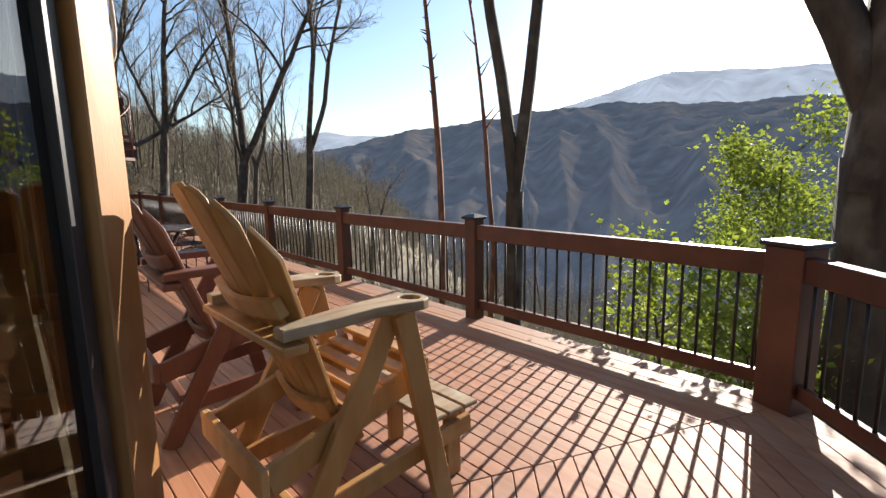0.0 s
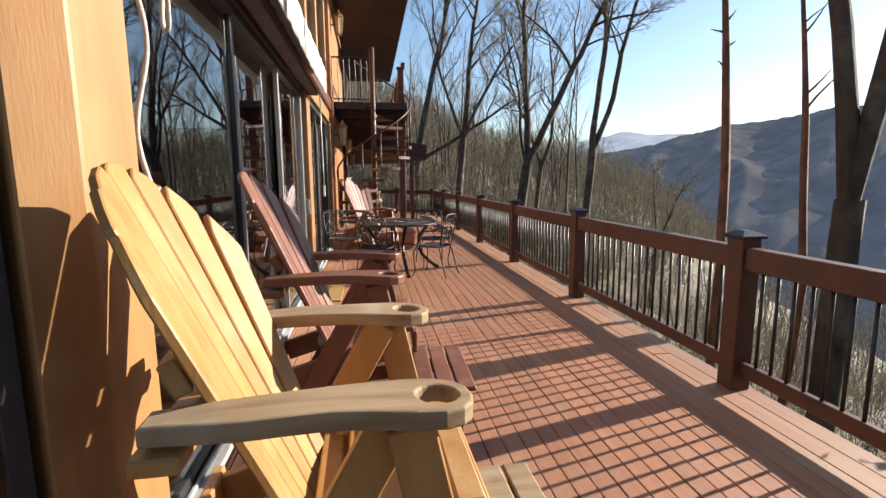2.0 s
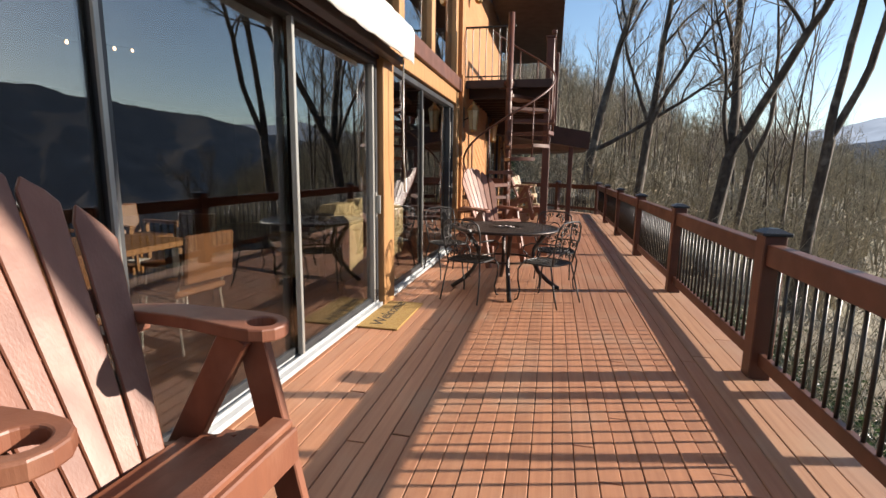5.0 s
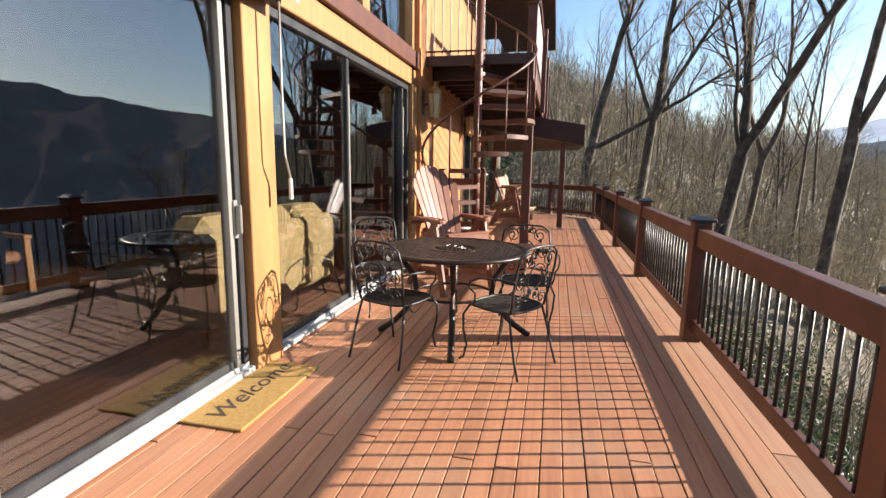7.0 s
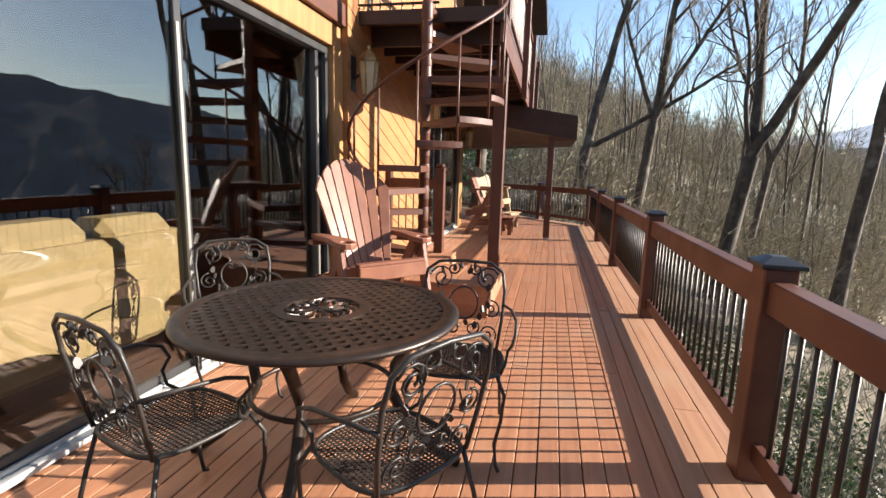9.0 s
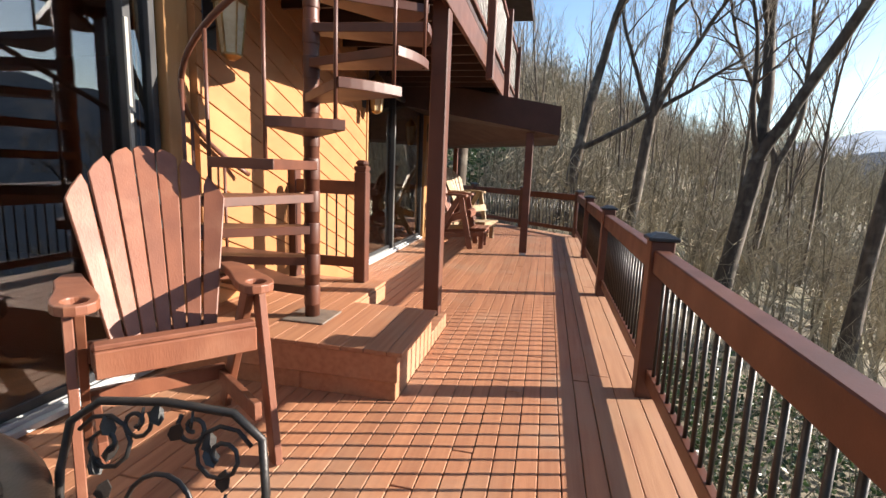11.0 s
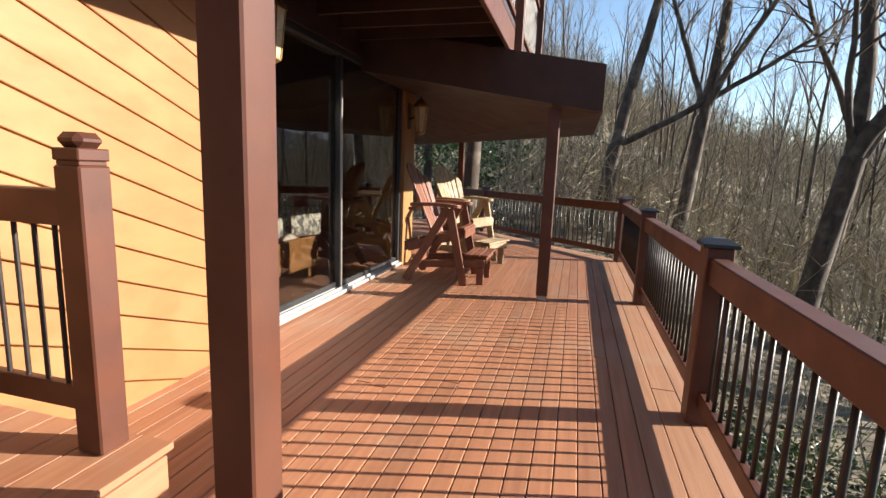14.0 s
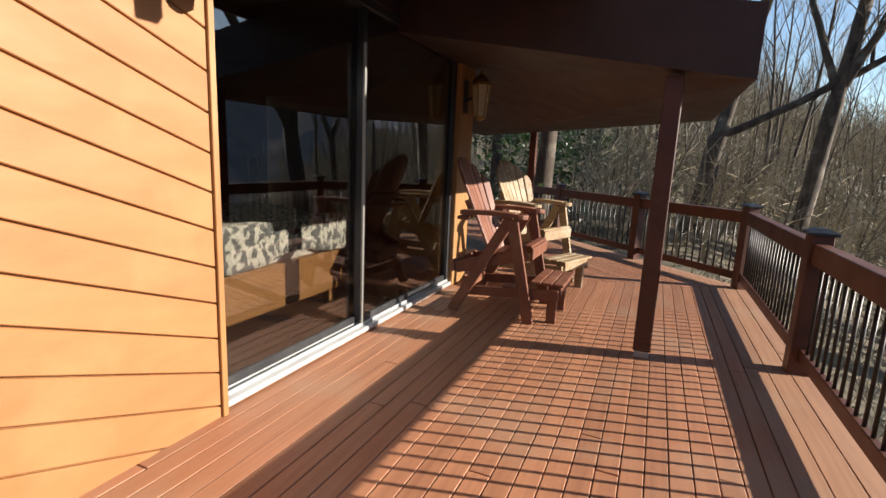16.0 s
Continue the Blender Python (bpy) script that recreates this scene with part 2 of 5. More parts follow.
def beam(bm, a, b, w, h, bev=0.004, roll=0.0):
    """A bar from a to b, w wide and h deep."""
    a, b = Vector(a), Vector(b)
    d = b - a
    q = d.to_track_quat("X", "Z").to_matrix().to_4x4()
    m = Matrix.Translation((a + b) / 2) @ q @ pose(0, 0, 0, roll)
    return bx(bm, -d.length / 2, d.length / 2, -w / 2, w / 2, -h / 2, h / 2, bev, m)


def tube(bm, pts, r, n=6, taper=None, closed=False):
    """A round bar through pts; taper: the radius at the far end."""
    pts = [Vector(p) for p in pts]
    k = len(pts)
    rings, up = [], Vector((0.137, 0.21, 0.967))
    for i, p in enumerate(pts):
        d = (pts[(i + 1) % k] - pts[i - 1]) if closed else (pts[min(i + 1, k - 1)] - pts[max(i - 1, 0)])
        if d.length < 1e-9:
            d = Vector((0, 0, 1))
        d.normalize()
        s = d.cross(up)
        if s.length < 1e-3:
            s = d.cross(Vector((1, 0, 0)))
        s.normalize()
        u = s.cross(d)
        rr = r if taper is None else r + (taper - r) * i / max(1, k - 1)
        rings.append([bm.verts.new(p + (s * math.cos(2 * math.pi * j / n) + u * math.sin(2 * math.pi * j / n)) * rr) for j in range(n)])
    for i in range(k if closed else k - 1):
        A, B = rings[i], rings[(i + 1) % k]
        for j in range(n):
            bm.faces.new((A[j], A[(j + 1) % n], B[(j + 1) % n], B[j]))
    if not closed:
        bm.faces.new(rings[0][::-1])
        bm.faces.new(rings[-1])


def prism(bm, outline, z0, z1, m=None, bev=0.0):
    """An outline in the xy plane, pushed up from z0 to z1."""
    lo = [bm.verts.new((x, y, z0)) for x, y in outline]
    hi = [bm.verts.new((x, y, z1)) for x, y in outline]
    n = len(outline)
    fs = [bm.faces.new(lo[::-1]), bm.faces.new(hi)]
    for i in range(n):
        fs.append(bm.faces.new((lo[i], lo[(i + 1) % n], hi[(i + 1) % n], hi[i])))
    vs = lo + hi
    bmesh.ops.recalc_face_normals(bm, faces=fs)
    if bev:
        g = bmesh.ops.bevel(bm, geom=list({e for f in fs for e in f.edges}), offset=bev, segments=1, affect="EDGES", profile=0.5)
        vs = list({v for f in g["faces"] for v in f.verts} | {v for v in vs if v.is_valid})
    if m is not None:
        bmesh.ops.transform(bm, matrix=m, verts=vs)
    return vs


def lathe(bm, profile, n=16, m=None):
    """A turned shape: (radius, height) pairs about z."""
    rings, vs = [], []
    for r, z in profile:
        ring = [bm.verts.new((r * math.cos(2 * math.pi * j / n), r * math.sin(2 * math.pi * j / n), z)) for j in range(n)]
        rings.append(ring)
        vs += ring
    for A, B in zip(rings, rings[1:]):
        for j in range(n):
            bm.faces.new((A[j], A[(j + 1) % n], B[(j + 1) % n], B[j]))
    bm.faces.new(rings[0][::-1])
    bm.faces.new(rings[-1])
    if m is not None:
        bmesh.ops.transform(bm, matrix=m, verts=vs)
    return vs


# ---- plan ----
# Deck: the rail runs along x between two 45 degree bends, the house stands 3.1 m behind it.
AX, BX, RY0 = 2.62, -15.25, 0.065
WALL, WALL2, WALL3 = -3.07, -3.025, -2.93
S = math.sqrt(0.5)


def run_m(k):
    """Frames of the three runs of deck: x along the rail, y = -depth towards the house."""
    if k == 0:
        return Matrix.Translation((AX, RY0, 0)) @ pose(0, 0, 0, 0, 0, -45)
    if k == 1:
        return Matrix.Translation((0, RY0, 0))
    return Matrix.Translation((BX, RY0, 0)) @ pose(0, 0, 0, 0, 0, 45)


# ---- rails ----
POST_W, POST_H = 0.135, 0.985


def cap_bm():
    bm = bmesh.new()
    w = 0.088
    prism(bm, [(-w, -w), (w, -w), (w, w), (-w, w)], POST_H, POST_H + 0.022, bev=0.004)
    a = [bm.verts.new((sx * w * 0.93, sy * w * 0.93, POST_H + 0.0225)) for sx, sy in ((-1, -1), (1, -1), (1, 1), (-1, 1))]
    b = [bm.verts.new((sx * w * 0.35, sy * w * 0.35, POST_H + 0.048)) for sx, sy in ((-1, -1), (1, -1), (1, 1), (-1, 1))]
    for i in range(4):
        bm.faces.new((a[i], a[(i + 1) % 4], b[(i + 1) % 4], b[i]))
    bm.faces.new(b)
    return bm


def rail_post(m):
    post = thing("railing_post", "square red-brown stained post with a black cap, on the deck edge", "post", m, "posts of the deck railing")
    h = POST_W / 2
    part("shaft", box(-h, h, -h, h, -0.35, POST_H, 0.006), M_RAIL, post)
    part("cap", cap_bm(), M_CAP, post, "black pyramid post cap")
    return post


def rail_panel(m, length):
    """Top rail, bottom rail and round black balusters between two posts; x from 0 to length."""
    p = thing("railing", "red-brown wooden rail panel with thin round black metal balusters", "railing", m, "panels of the deck railing")
    part("top_rail", box(0.0, length, -0.045, 0.045, 0.79, 0.93, 0.006), M_RAIL, p)
    part("bottom_rail", box(0.0, length, -0.02, 0.02, 0.10, 0.19, 0.004), M_RAIL, p)
    n = max(2, round(length / 0.114))
    for i in range(1, n):
        key = "baluster"
        if key not in shared:
            bm = bmesh.new()
            tube(bm, [(0, 0, 0.185), (0, 0, 0.80)], 0.0105, 8)
            me = bpy.data.meshes.new(key)
            bm.to_mesh(me)
            bm.free()
            me.materials.append(M_IRON)
            me.shade_smooth()
            shared[key] = me
        ob = new(key, shared[key])
        ob.parent = p
        ob.location = (i * length / n, 0, 0)
    return p


shared = {}
POSTS = [2.62, 0.03, -2.435, -4.88, -7.40, -9.99, -12.57, -15.25]
corner_post = thing("railing_post", "stout red-brown corner post with a broad flat cap", "post", pose(POSTS[0], RY0 - 0.01, 0, 0, 0, -22.5), "posts of the deck railing")
part("shaft", box(-0.115, 0.115, -0.10, 0.10, -0.35, 0.975, 0.006), M_RAIL, corner_post)
part("cap", box(-0.14, 0.14, -0.125, 0.125, 0.977, 1.005, 0.008), M_CAP, corner_post, "broad dark post cap")
post0 = rail_post(pose(POSTS[1], RY0, 0))
for px in POSTS[2:]:
    copy_thing(post0, pose(px, RY0, 0, 0, 0, 22.5 if px == POSTS[-1] else 0))
for a, b in zip(POSTS, POSTS[1:]):
    rail_panel(pose(b + POST_W / 2 - 0.005, RY0, 0), a - b - POST_W + 0.01)
for k, step in ((0, 1), (2, -1)):
    gaps = [2.0, 2.0, 2.0] if k == 0 else [1.78, 2.05, 2.2]
    s = 0.0
    for g in gaps:
        m = run_m(k)
        a, b = (s, s + g) if step > 0 else (-s - g, -s)
        rail_panel(m @ pose(a + POST_W / 2 - 0.005, 0, 0), g - POST_W + 0.01)
        s += g
        copy_thing(post0, m @ pose(s * step, 0, 0))

# ---- house shell ----
house = thing("house", "two-storey timber house with yellow siding and large glass doors", "house", kind="structure")


def wall_part(name, bm, material, label=""):
    ob = part(name, bm, material, house, label)
    return ob


def glazed(name, label, x0, x1, y, z0, z1, stiles, m=None, thin=(), track=True, edged=True):
    """A glazed door unit: black frame, aluminium-edged stiles, tinted panes, a pale track on the floor."""
    unit = thing(name, label, "sliding door", m, kind="structure")
    fr = bmesh.new()
    bx(fr, x0, x1, y - 0.07, y + 0.03, z1 - 0.06, z1, 0.003)
    bx(fr, x0 - 0.0, x0 + 0.05, y - 0.07, y + 0.03, z0 + 0.05, z1 - 0.06, 0.003)
    bx(fr, x1 - 0.05, x1, y - 0.07, y + 0.03, z0 + 0.05, z1 - 0.06, 0.003)
    part("door_frame", fr, M_BLACKFRAME, unit, "black door frame")
    if track:
        tb = bmesh.new()
        bx(tb, x0, x1, y - 0.08, y + 0.075, z0 - 0.005, z0 + 0.03, 0.003)
        bx(tb, x0, x1, y + 0.015, y + 0.03, z0 + 0.03, z0 + 0.055, 0.002)
        bx(tb, x0, x1, y - 0.045, y - 0.03, z0 + 0.03, z0 + 0.055, 0.002)
        part("door_track", tb, M_TRACK, unit, "pale metal door track")
    edges = [x0 + 0.05] + list(stiles) + [x1 - 0.05]
    for i, (a, b) in enumerate(zip(edges, edges[1:])):
        yy = y - 0.01 if i % 2 == 0 else y - 0.045
        pane = part("pane", box(a, b, yy - 0.004, yy + 0.004, z0 + 0.05, z1 - 0.06), M_GLASS, unit)
        pane.visible_shadow = False
        rb = bmesh.new()
        bx(rb, a, b, yy - 0.018, yy + 0.018, z0 + 0.05, z0 + 0.10, 0.002)
        part("bottom_rail", rb, M_BLACKFRAME, unit)
    for sx in stiles:
        stile_w = 0.03 if sx in thin else 0.055
        if sx in thin:
            part("stile_edge", box(sx - 0.016, sx + 0.016, y - 0.012, y + 0.03, z0 + 0.05, z1 - 0.06, 0.004), M_ALU, unit, "bare aluminium stile")
            continue
        part("stile", box(sx - stile_w / 2, sx + stile_w / 2, y - 0.06, y + 0.012, z0 + 0.05, z1 - 0.06, 0.003), M_BLACKFRAME, unit)
        if not edged:
            continue
        part("stile_edge", box(sx + stile_w / 2 - 0.018, sx + stile_w / 2 + 0.006, y + 0.0125, y + 0.03, z0 + 0.05, z1 - 0.3, 0.002), M_ALU, unit, "bare aluminium edge strip")
    return unit


DOOR_Z = 2.44
glazed("door_1", "wide tinted glass sliding doors in a black frame, closed", -3.37, 1.08, WALL, 0.02, 2.40, (-1.85, -0.45), None, (-1.85,))
d1 = bpy.data.objects["door_1"]
hd = bmesh.new()
bx(hd, -3.305, -3.285, WALL + 0.045, WALL + 0.085, 0.95, 1.13, 0.006)
bx(hd, -3.312, -3.278, WALL + 0.0325, WALL + 0.0455, 0.92, 1.16, 0.003)
part("stile_edge", box(-3.285, -3.245, WALL - 0.03, WALL + 0.032, 0.07, 2.33, 0.003), M_ALU, d1, "bare aluminium edge strip")
part("handle", hd, M_ALU, d1, "grey pull handle")
glazed("door_2", "tinted glass sliding doors in a black frame, closed", -6.99, -3.72, WALL, 0.02, 2.44, (-6.80, -5.10))
glazed("door_3", "bedroom sliding glass doors in a black frame, closed", -13.40, -10.30, WALL2, 0.02, 2.47, (-11.71,))
WM = Matrix.Translation((1.475, -3.135, 0)) @ pose(0, 0, 0, 0, 0, -45)
glazed("window_1", "tall tinted window on the angled corner wall", 0.0, 2.6, 0.0, 0.02, 2.40, (1.4,), WM, edged=False)

wall_part("timber_post", box(-3.69, -3.385, WALL - 0.14, WALL + 0.09, 0.0, 2.46, 0.006), M_TRIM, "golden timber post between glass doors")
wall_part("timber_post", box(-7.20, -7.00, WALL - 0.14, WALL + 0.09, 0.0, 2.46, 0.006), M_TRIM)
wall_part("timber_post", box(-13.80, -13.405, WALL2 - 0.16, WALL2 + 0.08, 0.0, 2.5, 0.006), M_TRIM)
cp = bmesh.new()
prism(cp, [(1.16, -3.21), (1.40, -3.21), (1.46, -3.117), (1.505, -3.072), (1.403, -2.974), (1.16, -2.95)], 0.0, 2.46, bev=0.006)
wall_part("timber_post", cp, M_TRIM, "thick golden timber corner post")
wall_part("jamb_trim", box(1.085, 1.155, WALL - 0.10, WALL + 0.055, 0.0, 2.40, 0.005), M_TRIM)
wall_part("header_beam", box(-7.20, 1.5, WALL - 0.14, WALL + 0.07, 2.46, 2.67, 0.006), M_TRIM)
wall_part("header_fill", box(-3.39, 1.155, WALL - 0.10, WALL + 0.05, 2.40, 2.459, 0.004), M_DARK)
wall_part("band_board", box(-7.22, 1.6, WALL - 0.14, WALL + 0.12, 2.674, 2.88, 0.006), M_RAIL)
wall_part("header_beam", box(-13.80, -10.30, WALL2 - 0.14, WALL2 + 0.03, 2.474, 2.80, 0.006), M_DARK)
# upper storey: posts with tall panes between
for i, ux in enumerate((1.4, 0.1, -1.3, -2.7, -4.1, -5.5, -7.1)):
    wall_part("upper_post", box(ux - 0.09, ux + 0.09, WALL - 0.14, WALL + 0.05, 2.884, 5.3, 0.006), M_TRIM)
ups = (1.4, 0.1, -1.3, -2.7, -4.1, -5.5, -7.1)
for a, b in zip(ups, ups[1:]):
    w = thing("upper_window", "tall tinted upper-storey window pane", "window", kind="structure")
    part("window_frame", box(b + 0.09, a - 0.09, WALL - 0.06, WALL + 0.0, 2.884, 2.95, 0.003), M_BLACKFRAME, w)
    pn = part("pane", box(b + 0.092, a - 0.092, WALL - 0.034, WALL - 0.026, 2.952, 5.3), M_GLASS, w)
    pn.visible_shadow = False
wall_part("upper_header", box(-7.2, 1.5, WALL - 0.14, WALL + 0.05, 5.304, 5.6, 0.006), M_TRIM)
# angled wall
wall_part("angled_header", box(0.0, 5.0, -0.14, 0.05, 2.40, 5.6, 0.006, WM), M_SIDING)
wall_part("angled_wall", box(2.62, 5.0, -0.14, 0.0, 0.0, 2.398, 0.006, WM), M_SIDING)
# far chamfered wall
WF = Matrix.Translation((-13.81, WALL2 - 0.02, 0)) @ pose(0, 0, 0, 0, 0, 45)
wall_part("far_wall", box(-5.0, 0.0, -0.2, 0.0, 0.0, 5.6, 0.006, WF), M_SIDING)
# backing of the sided wall and upper wall
wall_part("wall_core", box(-10.26, -7.204, WALL2 - 0.2, WALL3 - 0.022, 0.0, 5.6), M_SIDING)
wall_part("upper_wall", box(-13.80, -10.264, WALL2 - 0.2, WALL2 - 0.022, 2.804, 5.6), M_SIDING)
wall_part("corner_board", box(-10.297, -10.262, WALL2 - 0.05, WALL3 + 0.018, 0.0, 2.6, 0.003), M_TRIM)
# diagonal siding boards
def clip(bm, co, no):
    r = bmesh.ops.bisect_plane(bm, geom=bm.verts[:] + bm.edges[:] + bm.faces[:], plane_co=co, plane_no=no, clear_outer=True)
    ed = [e for e in bm.edges if e.is_boundary]
    if ed:
        bmesh.ops.holes_fill(bm, edges=ed, sides=8)


def siding(x0, x1, z0, z1, y, pitch, slope):
    """Diagonal boards with a shadow gap, cut to the wall's edges."""
    ang = math.degrees(math.atan(slope))
    reach = (x1 - x0) + (z1 - z0)
    n = int(reach / pitch * 1.2)
    for i in range(-n, n):
        bm = bmesh.new()
        m = Matrix.Translation(((x0 + x1) / 2, y, (z0 + z1) / 2)) @ pose(0, 0, 0, 0, -ang, 0) @ Matrix.Translation((0, 0, i * pitch + 0.088))
        bx(bm, -reach, reach, -0.022, 0.0, 0.004, pitch - 0.004, 0.004, m)
        for co, no in (((x0, 0, 0), (-1, 0, 0)), ((x1, 0, 0), (1, 0, 0)), ((0, 0, z0), (0, 0, -1)), ((0, 0, z1), (0, 0, 1))):
            if bm.verts:
                clip(bm, co, no)
        if len(bm.faces) > 3:
            part("siding_board", bm, M_SIDING, house)
        else:
            bm.free()


siding(-10.26, -7.204, 0.0, 2.95, WALL3, 0.1723, 0.384)
# hidden outer walls and roof that close the house
wall_part("wall_back", box(-16.0, 5.0, -9.3, -9.1, 0.0, 5.6), M_SIDING)
wall_part("wall_end", box(4.9, 5.1, -9.1, -6.4, 0.0, 5.6), M_SIDING)
wall_part("wall_end", box(-17.3, -17.1, -9.1, -6.4, 0.0, 5.6), M_SIDING)
roof = bmesh.new()
bx(roof, -17.5, 5.3, -9.6, -3.0, 5.604, 5.8, 0.01)
bx(roof, -18.0, -7.3, -2.996, -1.3, 5.3, 5.5, 0.01)
wall_part("roof", roof, M_DARK, "dark brown roof with a deep eave")
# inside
tagged(finish("floor_room", box(-17.0, 4.9, -9.1, WALL - 0.145, -0.06, 0.015), M_INFLOOR), "wooden floor boards inside the house, indoor dimness in their colour", "floor", kind="structure")
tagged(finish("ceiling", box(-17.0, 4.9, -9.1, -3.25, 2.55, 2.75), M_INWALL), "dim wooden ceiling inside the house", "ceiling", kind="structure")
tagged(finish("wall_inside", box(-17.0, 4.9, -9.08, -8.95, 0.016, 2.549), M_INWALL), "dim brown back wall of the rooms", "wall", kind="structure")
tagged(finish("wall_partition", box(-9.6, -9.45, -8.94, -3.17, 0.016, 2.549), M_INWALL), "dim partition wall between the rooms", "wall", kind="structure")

# ---- balcony ----
BY, BZ = -1.45, 2.60
balcony = thing("balcony", "dark red-brown upper balcony with black iron balusters", "balcony", kind="structure")
part("floor", box(-15.2, -7.52, WALL2 + 0.002, BY, 2.84, 2.90, 0.004), M_DARK, balcony)
for jx in np.arange(-15.0, -7.6, 0.42):
    part("joist", box(jx - 0.02, jx + 0.02, WALL2 + 0.002, BY - 0.042, 2.64, 2.838), M_DARK, balcony)
part("fascia", box(-15.2, -7.52, BY - 0.04, BY + 0.0, 2.58, 2.838, 0.004), M_RAIL, balcony)
# End fascia takes the darker brown: its shade is put into the colour.
part("fascia", box(-7.518, -7.48, WALL2 + 0.002, BY, 2.77, 2.905, 0.004), M_DARK, balcony)
part("top_rail", box(-15.2, -8.2, BY - 0.06, BY + 0.02, 3.80, 3.86, 0.005), M_RAIL, balcony)
part("bottom_rail", box(-15.2, -8.2, BY - 0.04, BY + 0.0, 2.98, 3.03, 0.005), M_RAIL, balcony)
for i, bxx in enumerate(np.arange(-15.1, -8.2, 0.115)):
    tb = bmesh.new()
    tube(tb, [(bxx, BY - 0.02, 3.02), (bxx, BY - 0.02, 3.81)], 0.008, 6)
    part("baluster", tb, M_IRON, balcony)
for bxx in (-15.1, -12.7, -10.4):
    part("post", box(bxx - 0.05, bxx + 0.05, BY - 0.005, BY + 0.085, 2.45, 3.95, 0.005), M_RAIL, balcony)
# near end rail: iron balusters between wall and stair head
part("end_rail", box(-7.54, -7.51, WALL2 + 0.002, -2.10, 3.76, 3.79, 0.003), M_IRON, balcony)
part("end_rail", box(-7.54, -7.51, WALL2 + 0.002, -2.10, 2.96, 2.98, 0.003), M_IRON, balcony)
for by in np.arange(WALL2 + 0.08, -2.05, 0.115):
    tb = bmesh.new()
    tube(tb, [(-7.525, by, 2.90), (-7.525, by, 3.77)], 0.008, 6)
    part("baluster", tb, M_IRON, balcony)
tall = thing("support_post", "tall square red-brown post carrying the balcony", "post")
part("shaft", box(-8.31, -8.175, -1.595, -1.46, 0.12, 3.72, 0.007), M_RAIL, tall)
part("cap", box(-8.33, -8.155, -1.615, -1.44, 3.722, 3.76, 0.006), M_RAIL, tall)

# ---- stair platform ----
plat = thing("stair_platform", "low brown boarded platform at the foot of the spiral stair", "platform", pose(-0.08, 0, 0))
pb = bmesh.new()
bx(pb, -8.36, -6.77, WALL2 + 0.002, -2.02, 0.0, 0.284, 0.004)
bx(pb, -7.65, -6.77, -2.018, -1.41, 0.0, 0.284, 0.004)
part("body", pb, M_DECK, plat)
lower = bmesh.new()
bx(lower, -8.22, -7.652, -2.018, -1.41, 0.0, 0.12, 0.004)
part("lower_step", lower, M_DECK, plat)
for i, py in enumerate(np.arange(WALL2 + 0.005, -1.38, 0.142)):
    y1 = min(py + 0.138, -1.37)
    x0 = -8.40 if y1 <= -1.99 else -7.64
    part("plank", box(x0, -6.74, py, y1, 0.285, 0.312, 0.003), M_DECK, plat)
part("fascia", box(-6.768, -6.75, WALL2 + 0.01, -1.40, 0.12, 0.283, 0.003), M_DECK, plat)

# guard rail of the platform
guard = thing("guard_rail", "short red-brown guard rail with round black balusters on the platform", "railing", pose(-0.085, -0.05, 0))
part("post", box(-8.36, -8.26, -2.93, -2.81, 0.313, 1.34, 0.006), M_RAIL, guard)
part("cap", box(-8.39, -8.23, -2.955, -2.79, 1.342, 1.37, 0.006), M_CAP, guard)
nb = bmesh.new()
bx(nb, -8.35, -8.24, -2.24, -2.13, 0.313, 1.30, 0.006)
newel = part("newel", nb, M_RAIL, guard, "notched newel post")
part("newel_neck", box(-8.343, -8.247, -2.233, -2.137, 1.30, 1.315, 0.002), M_RAIL, newel)
part("newel_collar", box(-8.35, -8.24, -2.24, -2.13, 1.315, 1.355, 0.004), M_RAIL, newel)
part("newel_top", box(-8.345, -8.245, -2.235, -2.135, 1.355, 1.405, 0.02), M_RAIL, newel)
part("top_rail", box(-8.335, -8.265, -2.81, -2.24, 1.10, 1.22, 0.005), M_RAIL, guard)
part("bottom_rail", box(-8.32, -8.28, -2.81, -2.24, 0.44, 0.53, 0.005), M_RAIL, guard)
for i in range(1, 6):
    tb = bmesh.new()
    tube(tb, [(-8.30, -2.81 + i * 0.095, 0.52), (-8.30, -2.81 + i * 0.095, 1.11)], 0.0085, 8)
    part("baluster", tb, M_IRON, guard)

